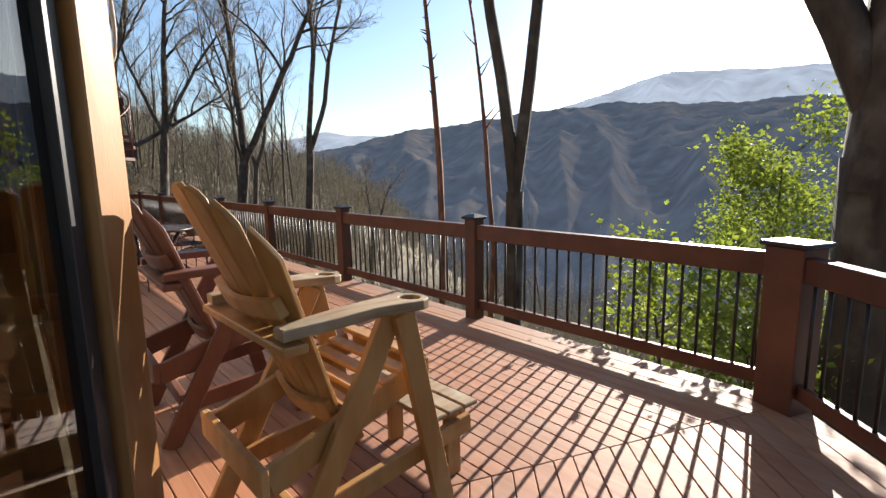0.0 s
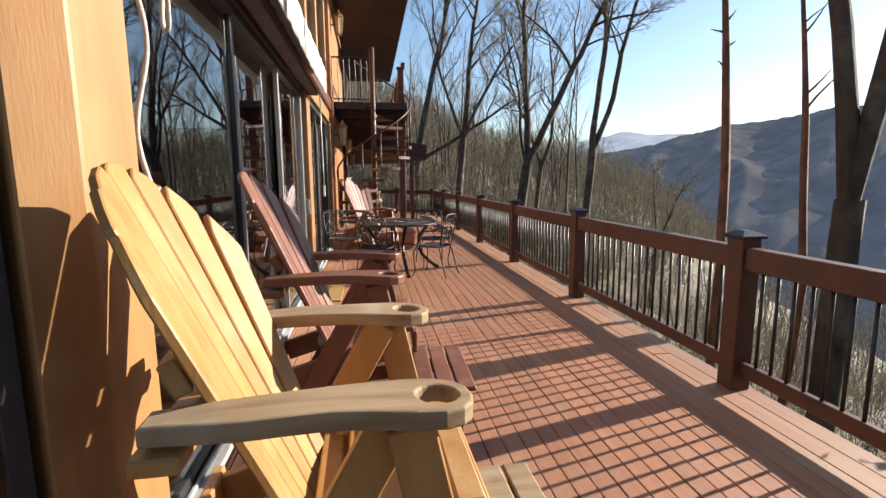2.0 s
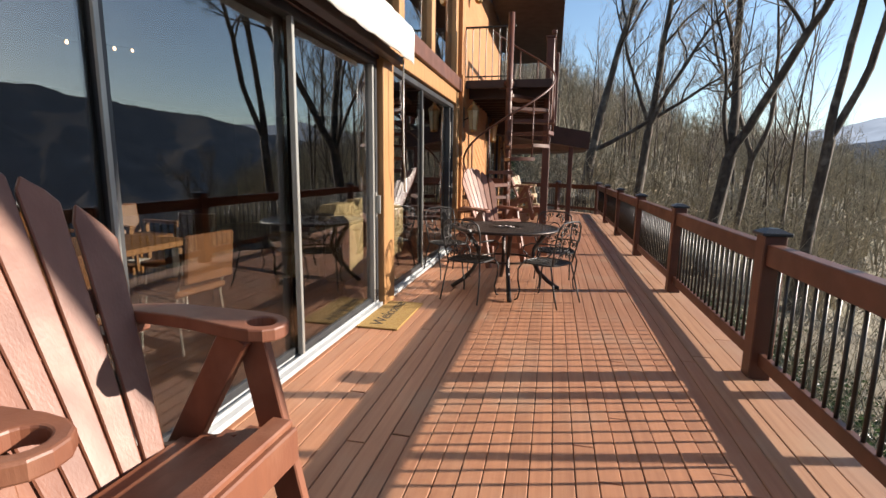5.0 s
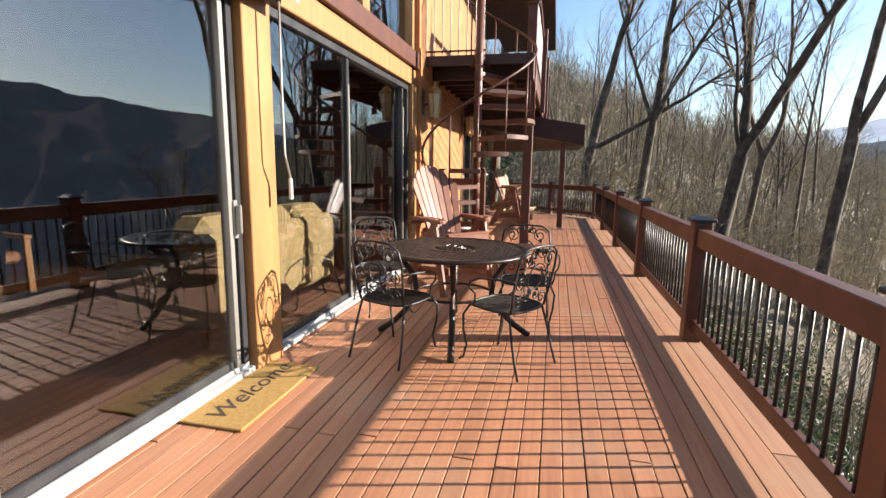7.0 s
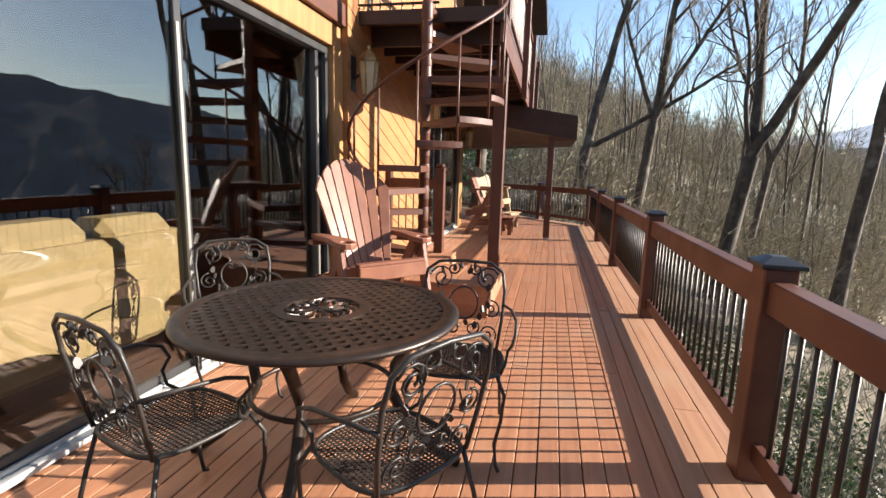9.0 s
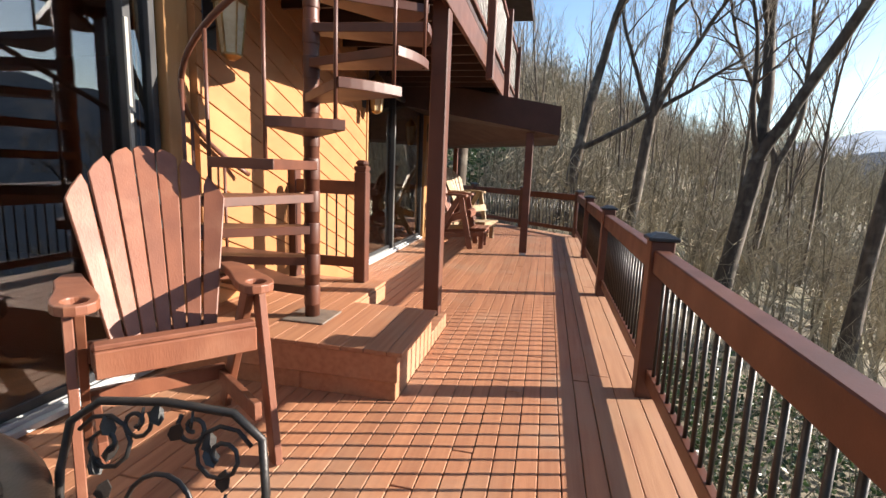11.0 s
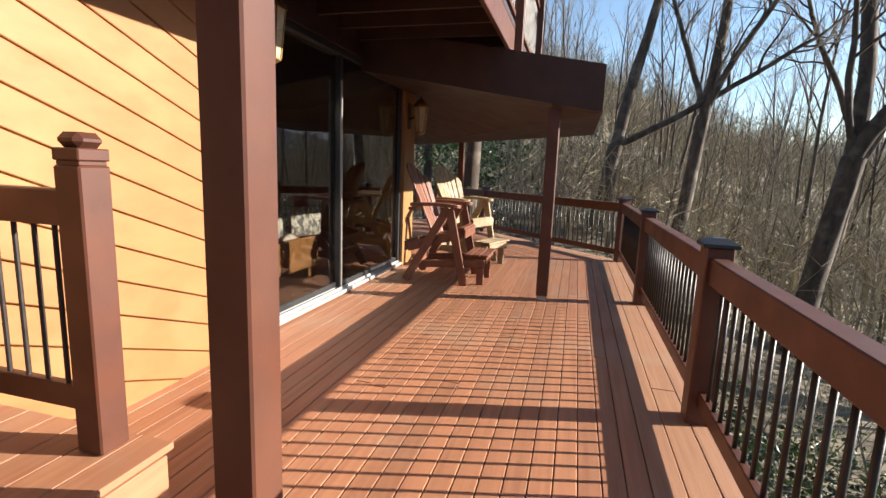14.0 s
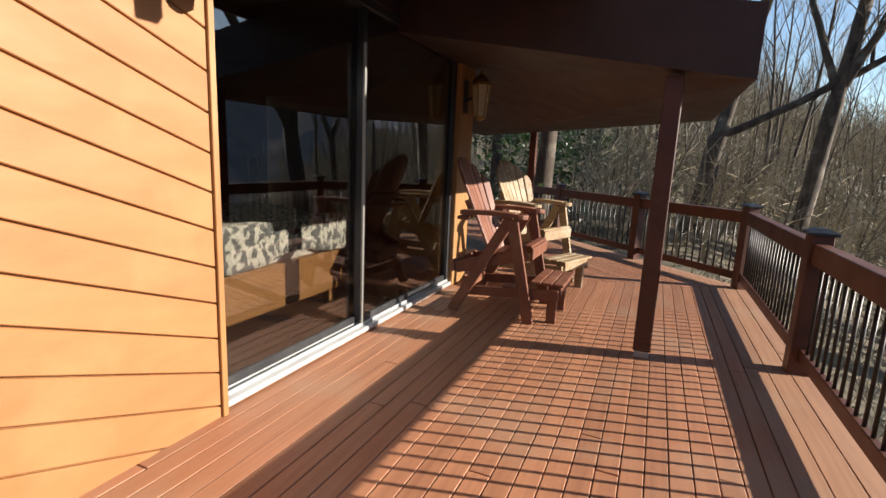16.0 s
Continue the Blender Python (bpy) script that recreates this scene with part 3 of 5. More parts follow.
# ---- spiral stair ----
SX, SY, SZ = -7.28, -2.155, 0.313
stair = thing("spiral_stair", "red-brown metal spiral stair with thin iron balusters and a coiled handrail", "staircase", pose(SX, SY, SZ))
pp = bmesh.new()
tube(pp, [(0, 0, 0.012), (0, 0, 3.6)], 0.05, 14)
part("pole", pp, M_RAIL, stair, smooth=True)
part("base_plate", box(-0.15, 0.15, -0.15, 0.15, 0.0, 0.012, 0.003), M_STEEL, stair, "grey steel base plate")
STEPS, A0, TURN_DEG, RISE, RAD = 12, 250.0, 27.0, 0.212, 0.76
helix = []
for i in range(STEPS):
    a = radians(A0 + TURN_DEG * i)
    z = RISE * (i + 1)
    tb = bmesh.new()
    half = radians(15)
    outl = [(0.055 * math.cos(a - 1.2), 0.055 * math.sin(a - 1.2))] + [(RAD * math.cos(a + half * (k / 3 - 1)), RAD * math.sin(a + half * (k / 3 - 1))) for k in range(7)] + [(0.055 * math.cos(a + 1.2), 0.055 * math.sin(a + 1.2))]
    prism(tb, outl, z - 0.055, z, bev=0.003)
    tread = part("tread", tb, M_RAIL, stair)
    cb = bmesh.new()
    lathe(cb, [(0.0535, z - 0.12), (0.0545, z - 0.115), (0.0545, z + 0.015), (0.0535, z + 0.02)], 14)
    part("collar", cb, M_RAIL, tread, smooth=True)
    bb = bmesh.new()
    e = radians(A0 + TURN_DEG * (i + 0.42))
    ex, ey = (RAD - 0.02) * math.cos(e), (RAD - 0.02) * math.sin(e)
    tube(bb, [(ex, ey, z - 0.06), (ex, ey, z + 0.86)], 0.011, 8)
    part("baluster", bb, M_RAIL, stair, smooth=True)
for k in range(0, 97):
    i = k / 8.0
    e = radians(A0 + TURN_DEG * (i + 0.42 - 0.6))
    helix.append(((RAD - 0.02) * math.cos(e), (RAD - 0.02) * math.sin(e), RISE * (i + 0.4) + 0.86))
hb = bmesh.new()
tube(hb, helix, 0.017, 8)
part("handrail", hb, M_RAIL, stair, "coiled round handrail", smooth=True)

# ---- porch roof ----
porch = thing("porch_roof", "dark brown low porch roof over the deck corner", "porch roof", kind="structure")
pr = bmesh.new()
outl = [(-12.17, WALL2 + 0.004), (-12.17, -0.5), (-14.95, -0.5), (-19.1, -4.65), (-17.2, -6.3), (-13.87, WALL2 + 0.004)]
lo = [pr.verts.new((x, y, z)) for (x, y), z in zip(outl, (2.36, 1.94, 1.94, 1.94, 2.36, 2.36))]
tops = [2.80, 2.38, 2.38, 2.38, 2.78, 2.78]
hi = [pr.verts.new((x, y, z)) for (x, y), z in zip(outl, tops)]
pr.faces.new(lo[::-1])
pr.faces.new(hi)
for i in range(6):
    pr.faces.new((lo[i], lo[(i + 1) % 6], hi[(i + 1) % 6], hi[i]))
part("canopy", pr, M_DARK, porch)
for pxy in ((-12.32, -0.955), (-17.6, -3.15)):
    pst = thing("porch_post", "square dark red-brown post holding the porch roof", "post", pose(pxy[0], pxy[1], 0), "posts of the porch")
    part("shaft", box(-0.06, 0.06, -0.06, 0.06, 0.05, 1.99, 0.006), M_RAIL, pst)
    part("foot", box(-0.05, 0.05, -0.05, 0.05, 0.0, 0.049, 0.003), M_TRACK, pst, "grey metal post foot")


# ---- landscape ----
def lerp(x, xs, ys):
    return float(np.interp(x, xs, ys))


CX, CY = -5.0, 0.0


def ground_z(x, y):
    """The slope under and round the deck: down towards the valley, up to a wooded hill past the far end."""
    dx, dy = x - CX, y - CY
    r = math.hypot(dx, dy)
    yaw = math.degrees(math.atan2(-dx, dy))
    if yaw < -135:
        yaw += 360
    s = lerp(yaw, (-135, -90, -60, 0, 30, 45, 50, 56, 60, 64, 70, 75, 80, 86, 92, 120, 180, 225), (0.05, -0.1, -0.3, -0.42, -0.33, -0.2, -0.12, -0.03, 0.015, 0.045, 0.072, 0.09, 0.132, 0.172, 0.205, 0.23, 0.12, 0.05))
    near = -2.9 - 0.25 * min(max(dy, 0), 6)
    z = near + s * max(0.0, min(r, 150) - 9)
    if r > 150:
        z -= (r - 150) * max(s * 0.8, 0.32)
    z += (noise.noise(Vector((x * 0.06, y * 0.06, 0))) * 1.4 + noise.noise(Vector((x * 0.25, y * 0.25, 3))) * 0.3) * min(1, r / 20)
    return max(z, -58 + noise.noise(Vector((x * 0.01, y * 0.01, 7))) * 4)


def ground():
    rs = [0.01, 1.5, 3, 4.5, 6, 8, 10, 13, 16, 20, 25, 31, 38, 47, 58, 72, 88, 108, 130, 150, 175, 210, 260, 330, 430, 600, 900, 1500, 3000]
    n = 120
    verts, faces = [], []
    for r in rs:
        for j in range(n):
            a = 2 * math.pi * j / n
            x, y = CX + r * math.cos(a), CY + r * math.sin(a)
            verts.append((x, y, ground_z(x, y)))
    for i in range(len(rs) - 1):
        for j in range(n):
            faces.append((i * n + j, i * n + (j + 1) % n, (i + 1) * n + (j + 1) % n, (i + 1) * n + j))
    me = bpy.data.meshes.new("ground")
    me.from_pydata(verts, [], [f[::-1] for f in faces])
    me.materials.append(M_GROUND)
    me.shade_smooth()
    me.flip_normals()
    return tagged(new("ground", me), "brown leaf-littered hillside falling to the valley", "ground", kind="structure")


ground()


def ridge(name, label, material, r_foot, r_crest, yaws, elevs, rough, seed):
    """A long wooded mountain: foot in the valley, spurs and hollows, an uneven crest."""
    verts, faces = [], []
    rows, lo, hi, step = 46, -100.0, 125.0, 0.4
    cols = int((hi - lo) / step) + 1
    grain = r_crest / 900.0
    for i in range(rows + 1):
        f = i / rows
        mid = 4 * f * (1 - f)
        for j in range(cols):
            yaw = lo + j * step
            r = r_foot + (r_crest - r_foot) * f
            x, y = CX - r * math.sin(radians(yaw)), CY + r * math.cos(radians(yaw))
            spur = 1 - abs(noise.noise(Vector((yaw * 0.16 + 0.5 * noise.noise(Vector((yaw * 0.1, f * 3, seed))), f * 0.9, seed)))) * 2
            side = 1 - abs(noise.noise(Vector((x / 90 / grain, y / 90 / grain, seed + 5)))) * 2
            top = math.tan(radians(lerp(yaw, yaws, elevs))) * r_crest
            top += (noise.noise(Vector((yaw * 0.3, 0, seed))) * 3 + noise.noise(Vector((yaw * 2.1, 0, seed))) * 1.0) * rough
            z = -62 + (top + 62) * min(1.0, max(0.0, f ** 0.85 + (spur - 0.6) * 0.17 * mid + (side - 0.6) * 0.09 * mid))
            z += (noise.noise(Vector((x / 34 / grain, y / 34 / grain, seed))) * 3.0 + noise.noise(Vector((x / 13 / grain, y / 13 / grain, seed))) * 1.6) * grain * (0.3 + mid)
            verts.append((x, y, z + 1.4))
    for i in range(rows):
        for j in range(cols - 1):
            a = i * cols + j
            faces.append((a, a + cols, a + cols + 1, a + 1))
    me = bpy.data.meshes.new(name)
    me.from_pydata(verts, [], faces)
    me.materials.append(material)
    me.shade_smooth()
    return tagged(new(name, me), label, "mountain", kind="structure")


ridge("backdrop_ridge", "wooded mountain across the valley, blue haze in its emission", M_RIDGE, 150, 900,
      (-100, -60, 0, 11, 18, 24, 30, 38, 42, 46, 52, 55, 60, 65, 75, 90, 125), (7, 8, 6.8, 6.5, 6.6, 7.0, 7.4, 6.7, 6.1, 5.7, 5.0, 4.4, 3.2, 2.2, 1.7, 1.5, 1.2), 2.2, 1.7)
ridge("backdrop_far_ridge", "farthest mountain range under the sky, pale haze in its emission", M_RIDGE2, 1000, 1900,
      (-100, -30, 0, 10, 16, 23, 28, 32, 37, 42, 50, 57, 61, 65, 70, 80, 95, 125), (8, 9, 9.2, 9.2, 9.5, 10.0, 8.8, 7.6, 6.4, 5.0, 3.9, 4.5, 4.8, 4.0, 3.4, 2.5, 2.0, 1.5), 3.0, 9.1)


class Wood:
    """Tapered limbs gathered as plain vertex and face lists."""

    def __init__(self, seed):
        self.rng = random.Random(seed)
        self.v, self.f, self.tv, self.tf, self.tips = [], [], [], [], []

    def limb(self, pts, radii, n, thin):
        V, F = (self.tv, self.tf) if thin else (self.v, self.f)
        base = len(V)
        for i, p in enumerate(pts):
            d = (pts[min(i + 1, len(pts) - 1)] - pts[max(i - 1, 0)]).normalized()
            s = d.cross(Vector((0.3, 0.9, 0.31)))
            s = s.normalized() if s.length > 1e-3 else Vector((1, 0, 0))
            u = s.cross(d)
            for j in range(n):
                a = 2 * math.pi * j / n
                rr = radii[i] * (1 + (0.12 * math.sin(3 * a + i) if n > 5 else 0))
                V.append(p + (s * math.cos(a) + u * math.sin(a)) * rr)
        for i in range(len(pts) - 1):
            for j in range(n):
                a, b = base + i * n + j, base + i * n + (j + 1) % n
                F.append((a, b, b + n, a + n))

    def grow(self, start, d, length, r, level, spec):
        R = self.rng
        nseg, sides, kids, spread, wander, shrink = spec[level]
        pts, radii = [start], [r]
        p, d = start.copy(), d.normalized()
        for i in range(nseg):
            d = (d + Vector((R.uniform(-1, 1), R.uniform(-1, 1), R.uniform(-0.6, 1.0))) * wander).normalized()
            p = p + d * (length / nseg)
            pts.append(p.copy())
            radii.append(r * (1 - 0.86 * ((i + 1) / nseg) ** 1.15) + 0.0012)
        self.limb(pts, radii, sides, level >= 2)
        if level + 1 >= len(spec):
            self.tips.append(pts[-1])
            return
        first = 0.32 if level == 0 else 0.18
        for k in range(kids):
            t = first + (1 - first) * (k + R.random()) / kids
            i = min(nseg - 1, int(t * nseg))
            q = pts[i].lerp(pts[i + 1], t * nseg - i)
            axis = (pts[i + 1] - pts[i]).normalized()
            side = axis.cross(Vector((R.uniform(-1, 1), R.uniform(-1, 1), R.uniform(-1, 1))))
            if side.length < 1e-3:
                continue
            nd = (axis * math.cos(spread) + side.normalized() * math.sin(spread) + Vector((0, 0, 0.22))).normalized()
            self.grow(q, nd, length * shrink * R.uniform(0.6, 1.1) * (1.15 - 0.6 * t), max(0.003, radii[i] * R.uniform(0.42, 0.62)), level + 1, spec)

    def meshes(self, name, bark=None):
        out = []
        for nm, V, F, mt in (("trunk", self.v, self.f, bark or M_BARK), ("crown", self.tv, self.tf, M_TWIG)):
            me = bpy.data.meshes.new(nm)
            me.from_pydata([tuple(p) for p in V], [], F)
            me.materials.append(mt)
            me.shade_smooth()
            out.append(me)
        return out


def plant(meshes, m, label, group="", category="tree"):
    t = thing("tree", label, category, m, group)
    for nm, me in zip(("trunk", "crown"), meshes):
        o = new(nm, me)
        o.parent = t
    return t


FAR_SPEC = [(9, 6, 10, 0.6, 0.05, 0.40), (5, 4, 6, 0.65, 0.13, 0.5), (4, 3, 5, 0.7, 0.16, 0.55), (3, 3, 0, 0.6, 0.2, 0.5)]
HERO_SPEC = [(18, 9, 12, 0.85, 0.13, 0.38), (10, 6, 8, 0.8, 0.24, 0.5), (7, 4, 6, 0.8, 0.2, 0.52), (4, 3, 5, 0.75, 0.22, 0.55), (3, 3, 0, 0.7, 0.2, 0.5)]

BOLE_SPEC = [(12, 9, 5, 0.8, 0.035, 0.30), (7, 5, 6, 0.75, 0.16, 0.5), (5, 3, 5, 0.75, 0.17, 0.52), (3, 3, 3, 0.7, 0.2, 0.55), (2, 3, 0, 0.7, 0.2, 0.5)]
kinds = []
for i in range(7):
    w = Wood(40 + i)
    h = (13, 15, 11, 16, 12, 14, 9)[i]
    w.grow(Vector((0, 0, -0.5)), Vector((w.rng.uniform(-0.12, 0.12), w.rng.uniform(-0.12, 0.12), 1)), h, (0.075, 0.10, 0.06, 0.12, 0.065, 0.09, 0.05)[i], 0, FAR_SPEC)
    kinds.append(w.meshes("tree"))


def hero(x, y, seed, fork_z, lean, radius, stems, label, bark=None, spec=None):
    """A large tree near the deck: a bole up to the fork, then limbs (lean x, lean y, length, radius)."""
    w = Wood(seed)
    z = ground_z(x, y) - 0.4
    h = fork_z - z
    pts, radii = [], []
    for i in range(9):
        f = i / 8
        sway = 0.05 * math.sin(f * 5 + seed)
        pts.append(Vector((-lean[0] * h * (1 - f) + sway * (1 - f), -lean[1] * h * (1 - f) + sway * f * (1 - f), h * f)))
        radii.append(radius * (1.35 - 0.35 * min(1, f * 2.2)) * (1 - 0.12 * f))
    w.limb(pts, radii, 10, False)
    for lx, ly, length, r in stems:
        w.grow(pts[-1] - Vector((lx, ly, 1)).normalized() * r * 0.8, Vector((lx, ly, 1)), length, r, 0, spec or HERO_SPEC)
    return plant(w.meshes("tree", bark), Matrix.Translation((x, y, z)), label)


# the near trees: place of the fork, its height, the bole's lean, then the limbs
hero(-1.62, 2.66, 11, 1.12, (0.02, 0.0), 0.155, [(0.08, 0.11, 11, 0.10), (-0.12, -0.10, 11, 0.10)], "double-stemmed bare tree rising beside the deck railing", None, BOLE_SPEC)
hero(2.78, 2.3, 12, 1.5, (0.0, 0.0), 0.42, [(0.06, 0.0, 12, 0.38), (-0.36, -0.05, 8, 0.2)], "thick dark tree trunk standing close to the deck corner", None, BOLE_SPEC)
hero(-2.65, 2.05, 13, 0.4, (0.0, 0.0), 0.06, [(-0.03, 0.0, 6.5, 0.058)], "thin dead tree with peeling red bark", M_BARKRED, [(12, 7, 26, 1.25, 0.03, 0.035), (3, 3, 0, 0.8, 0.2, 0.4)])
hero(-1.95, 2.55, 14, 0.2, (0.05, 0.0), 0.05, [(-0.16, 0.05, 5.5, 0.045)], "thin leaning dead tree with red-brown bark", M_BARKRED, [(12, 7, 10, 1.0, 0.04, 0.10), (3, 3, 0, 0.8, 0.2, 0.4)])
hero(-19.4, 8.3, 15, 2.6, (0.03, 0.05), 0.20, [(-0.05, 0.06, 12, 0.15), (0.15, 0.40, 12, 0.14)], "bare forked tree with long curved limbs below the deck")
hero(-21.0, 5.6, 16, 2.0, (0.03, 0.12), 0.27, [(-0.05, 0.05, 13, 0.19), (0.05, 0.42, 13, 0.18), (0.1, -0.35, 7, 0.09)], "tall bare tree with upright forked limbs below the deck")
hero(-24.9, 3.1, 17, 3.4, (0.0, 0.10), 0.22, [(0.0, 0.02, 12, 0.17), (0.1, 0.5, 9, 0.11), (0.0, -0.35, 8, 0.1)], "tall bare tree standing beyond the railing corner")
hero(-24.8, 0.5, 18, 2.4, (0.0, 0.16), 0.27, [(0.0, 0.13, 14, 0.20), (0.2, 3.0, 9, 0.12)], "tall leaning bare tree with one long low limb")
hero(-20.5, -3.4, 19, 4.0, (0.0, 0.05), 0.22, [(0.0, 0.08, 12, 0.18)], "bare grey trunk behind the porch railing", None, BOLE_SPEC)
hero(-23.5, -5.8, 20, 4.0, (0.0, -0.03), 0.17, [(0.0, -0.05, 12, 0.15)], "bare grey trunk among evergreens behind the porch", None, BOLE_SPEC)
hero(-27.0, 8.5, 23, 2.0, (0.0, 0.1), 0.16, [(0.0, 0.3, 10, 0.13), (0.0, -0.1, 10, 0.12)], "slender bare tree on the slope below the deck")
hero(-20.5, 12.5, 24, -2.4, (0.0, 0.05), 0.11, [(-0.1, 0.35, 4.5, 0.07), (0.1, -0.1, 4.5, 0.06)], "slender bare tree low on the slope below the deck")

rng = random.Random(77)
count = 0
for _ in range(9000):
    if count >= 240:
        break
    if count < 95:
        yaw, r = rng.uniform(64, 112), 26 + 34 * rng.random()
    elif count < 190:
        yaw, r = rng.uniform(62, 116), 55 + 95 * rng.random()
    else:
        yaw, r = rng.uniform(-40, 62), 28 + 70 * rng.random()
    x, y = CX - r * math.sin(radians(yaw)), CY + r * math.cos(radians(yaw))
    z = ground_z(x, y)
    s = rng.uniform(0.6, 1.05) 
    if yaw < 62:
        s *= 0.75
        if z + 10 * s > -1.0 - 0.01 * r:
            continue
    plant(kinds[rng.randrange(7)], Matrix.LocRotScale((x, y, z), Euler((0, 0, rng.uniform(0, 6.28))), (s, s, s)), "bare grey-brown woodland tree on the hillside", "bare trees on the hillside")
    count += 1


def brush():
    """Undergrowth below the deck: thin bare stems past counting."""
    w = Wood(8)
    R = w.rng
    for _ in range(5200):
        yaw, r = R.uniform(-50, 112), 6 + 34 * R.random() ** 1.3
        x, y = CX - r * math.sin(radians(yaw)) + R.uniform(-5, 7), CY + r * math.cos(radians(yaw))
        if (-20 < x < 5 and y < 1.0) or (x < -12 and x > -19 and y < 3 + 0.9 * (x + 12) + 3):
            continue
        z = ground_z(x, y)
        h = R.uniform(0.8, 3.0)
        p = Vector((x, y, z - 0.1))
        d = Vector((R.uniform(-0.7, 0.7), R.uniform(-0.7, 0.7), 1))
        q1, q2 = p + d * h * 0.5, p + d * h * 0.8 + Vector((R.uniform(-0.3, 0.3), R.uniform(-0.3, 0.3), h * 0.2))
        w.limb([p, q1, q2], [0.012, 0.008, 0.002], 3, True)
        for k in range(5):
            b = p.lerp(q2, R.uniform(0.3, 0.9))
            w.limb([b, b + Vector((R.uniform(-0.5, 0.5), R.uniform(-0.5, 0.5), R.uniform(0.1, 0.6)))], [0.006, 0.002], 3, True)
    me = bpy.data.meshes.new("brush")
    me.from_pydata([tuple(p) for p in w.tv], [], w.tf)
    me.materials.append(M_SCRUB)
    tagged(new("brush", me), "tangle of thin bare undergrowth stems below the deck", "undergrowth", kind="stuff")


brush()


def woodland():
    """The woods past counting: slight bare trees over the whole hillside and the valley side."""
    w = Wood(61)
    R = w.rng
    n = 0
    while n < 4600:
        k = R.random()
        if k < 0.68:
            yaw, r = R.uniform(50, 112), 30 + 130 * R.random() ** 0.8
        elif k < 0.8:
            yaw, r = R.uniform(58, 100), 17 + 22 * R.random()
        else:
            yaw, r = R.uniform(-45, 64), 15 + 110 * R.random()
        x, y = CX - r * math.sin(radians(yaw)), CY + r * math.cos(radians(yaw))
        if x > -20 and y < 7:
            continue
        z = ground_z(x, y)
        h = R.uniform(4, 9) * (0.42 if r < 40 else 1.0)
        if yaw < 50 and z + h > -1.2 - 0.01 * r:
            h = min(h, -1.2 - 0.01 * r - z)
            if h < 1.5:
                continue
        th = 0.02 + 0.00022 * r
        base = Vector((x, y, z - 0.2))
        lean = Vector((R.uniform(-0.25, 0.25), R.uniform(-0.25, 0.25), 1))
        top = base + lean * h
        mid = base.lerp(top, 0.5) + Vector((R.uniform(-0.1, 0.1), R.uniform(-0.1, 0.1), 0)) * h * 0.6
        w.limb([base, mid, top], [th * 2.2, th * 1.5, th * 0.4], 3, True)
        for _ in range(12):
            f = R.uniform(0.22, 0.97)
            b = base.lerp(mid, f * 2) if f < 0.5 else mid.lerp(top, f * 2 - 1)
            d = Vector((R.uniform(-1, 1), R.uniform(-1, 1), R.uniform(0.1, 1.0))).normalized() * h * 0.40 * (1.2 - f)
            e = b + d
            w.limb([b, e], [th * 0.8, th * 0.25], 3, True)
            w.limb([b.lerp(e, 0.5), b.lerp(e, 0.5) + Vector((R.uniform(-1, 1), R.uniform(-1, 1), R.uniform(0.1, 1))) * h * 0.12], [th * 0.45, th * 0.2], 3, True)
        n += 1
    me = bpy.data.meshes.new("woodland")
    me.from_pydata([tuple(p) for p in w.tv], [], w.tf)
    me.materials.append(M_SCRUB)
    tagged(new("woodland", me), "bare grey-brown spring woods covering the hillside", "woods", kind="stuff")


woodland()


def leaves(name, centres, n, spread, size, material, seed, parent=None, label="", kind=""):
    """Small folded leaves strewn in loose clumps."""
    R = random.Random(seed)
    V, F = [], []
    for c, rad in centres:
        for _ in range(n):
            p = Vector(c) + Vector((R.gauss(0, 1), R.gauss(0, 1), R.gauss(0, 0.8))) * rad * spread
            s = size * R.uniform(0.6, 1.4)
            q = Euler((R.uniform(-1.2, 1.2), R.uniform(-1.2, 1.2), R.uniform(0, 6.28))).to_matrix()
            b = len(V)
            for lx, ly, lz in ((0, 0, 0), (0.35, 0.5, 0.1), (0, 1, 0), (-0.35, 0.5, 0.1)):
                V.append(tuple(p + q @ Vector((lx * s, ly * s, lz * s))))
            F.append((b, b + 1, b + 2))
            F.append((b, b + 2, b + 3))
    me = bpy.data.meshes.new(name)
    me.from_pydata(V, [], F)
    me.materials.append(material)
    ob = new(name, me)
    if parent is not None:
        ob.parent = parent
    return tagged(ob, label, "", "", kind)


def leafy_tree(x, y, seed, top, radius, n):
    """A young tree in fresh leaf."""
    w = Wood(seed)
    z = ground_z(x, y) - 0.2
    h = top - z
    w.grow(Vector((0, 0, 0)), Vector((0.02, 0.0, 1)), h, 0.05, 0, [(9, 6, 16, 1.0, 0.08, 0.30), (5, 4, 6, 0.8, 0.18, 0.5), (3, 3, 0, 0.7, 0.2, 0.5)])
    t = plant(w.meshes("tree"), Matrix.Translation((x, y, z)), "young tree in fresh yellow-green leaf beside the railing")
    cs = [(tuple(p), 0.30) for p in w.tips]
    t.children[1].name = "twig_crown"
    leaves("leaves", cs, n, 0.5 + 0.02 * h, 0.075 + 0.004 * max(0, h - 4), M_LEAF, seed, t)


leafy_tree(1.05, 6.8, 31, 1.75, 1.5, 60)
leafy_tree(0.3, 7.0, 34, 1.0, 1.5, 54)
leafy_tree(1.15, 2.2, 32, 0.3, 1.0, 26)
leafy_tree(1.75, 2.2, 33, 0.2, 1.0, 26)
ev = random.Random(3)
cl = []
for _ in range(60):
    x, y = ev.uniform(-34, -20), ev.uniform(-13, -3.2)
    cl.append(((x, y, ground_z(x, y) + ev.uniform(0.3, 3.2)), 0.9))
tagged(leaves("evergreen_shrubs", cl, 170, 0.5, 0.16, M_EVER, 21, kind="stuff"), "dark green glossy evergreen shrubs on the slope", "shrubs")
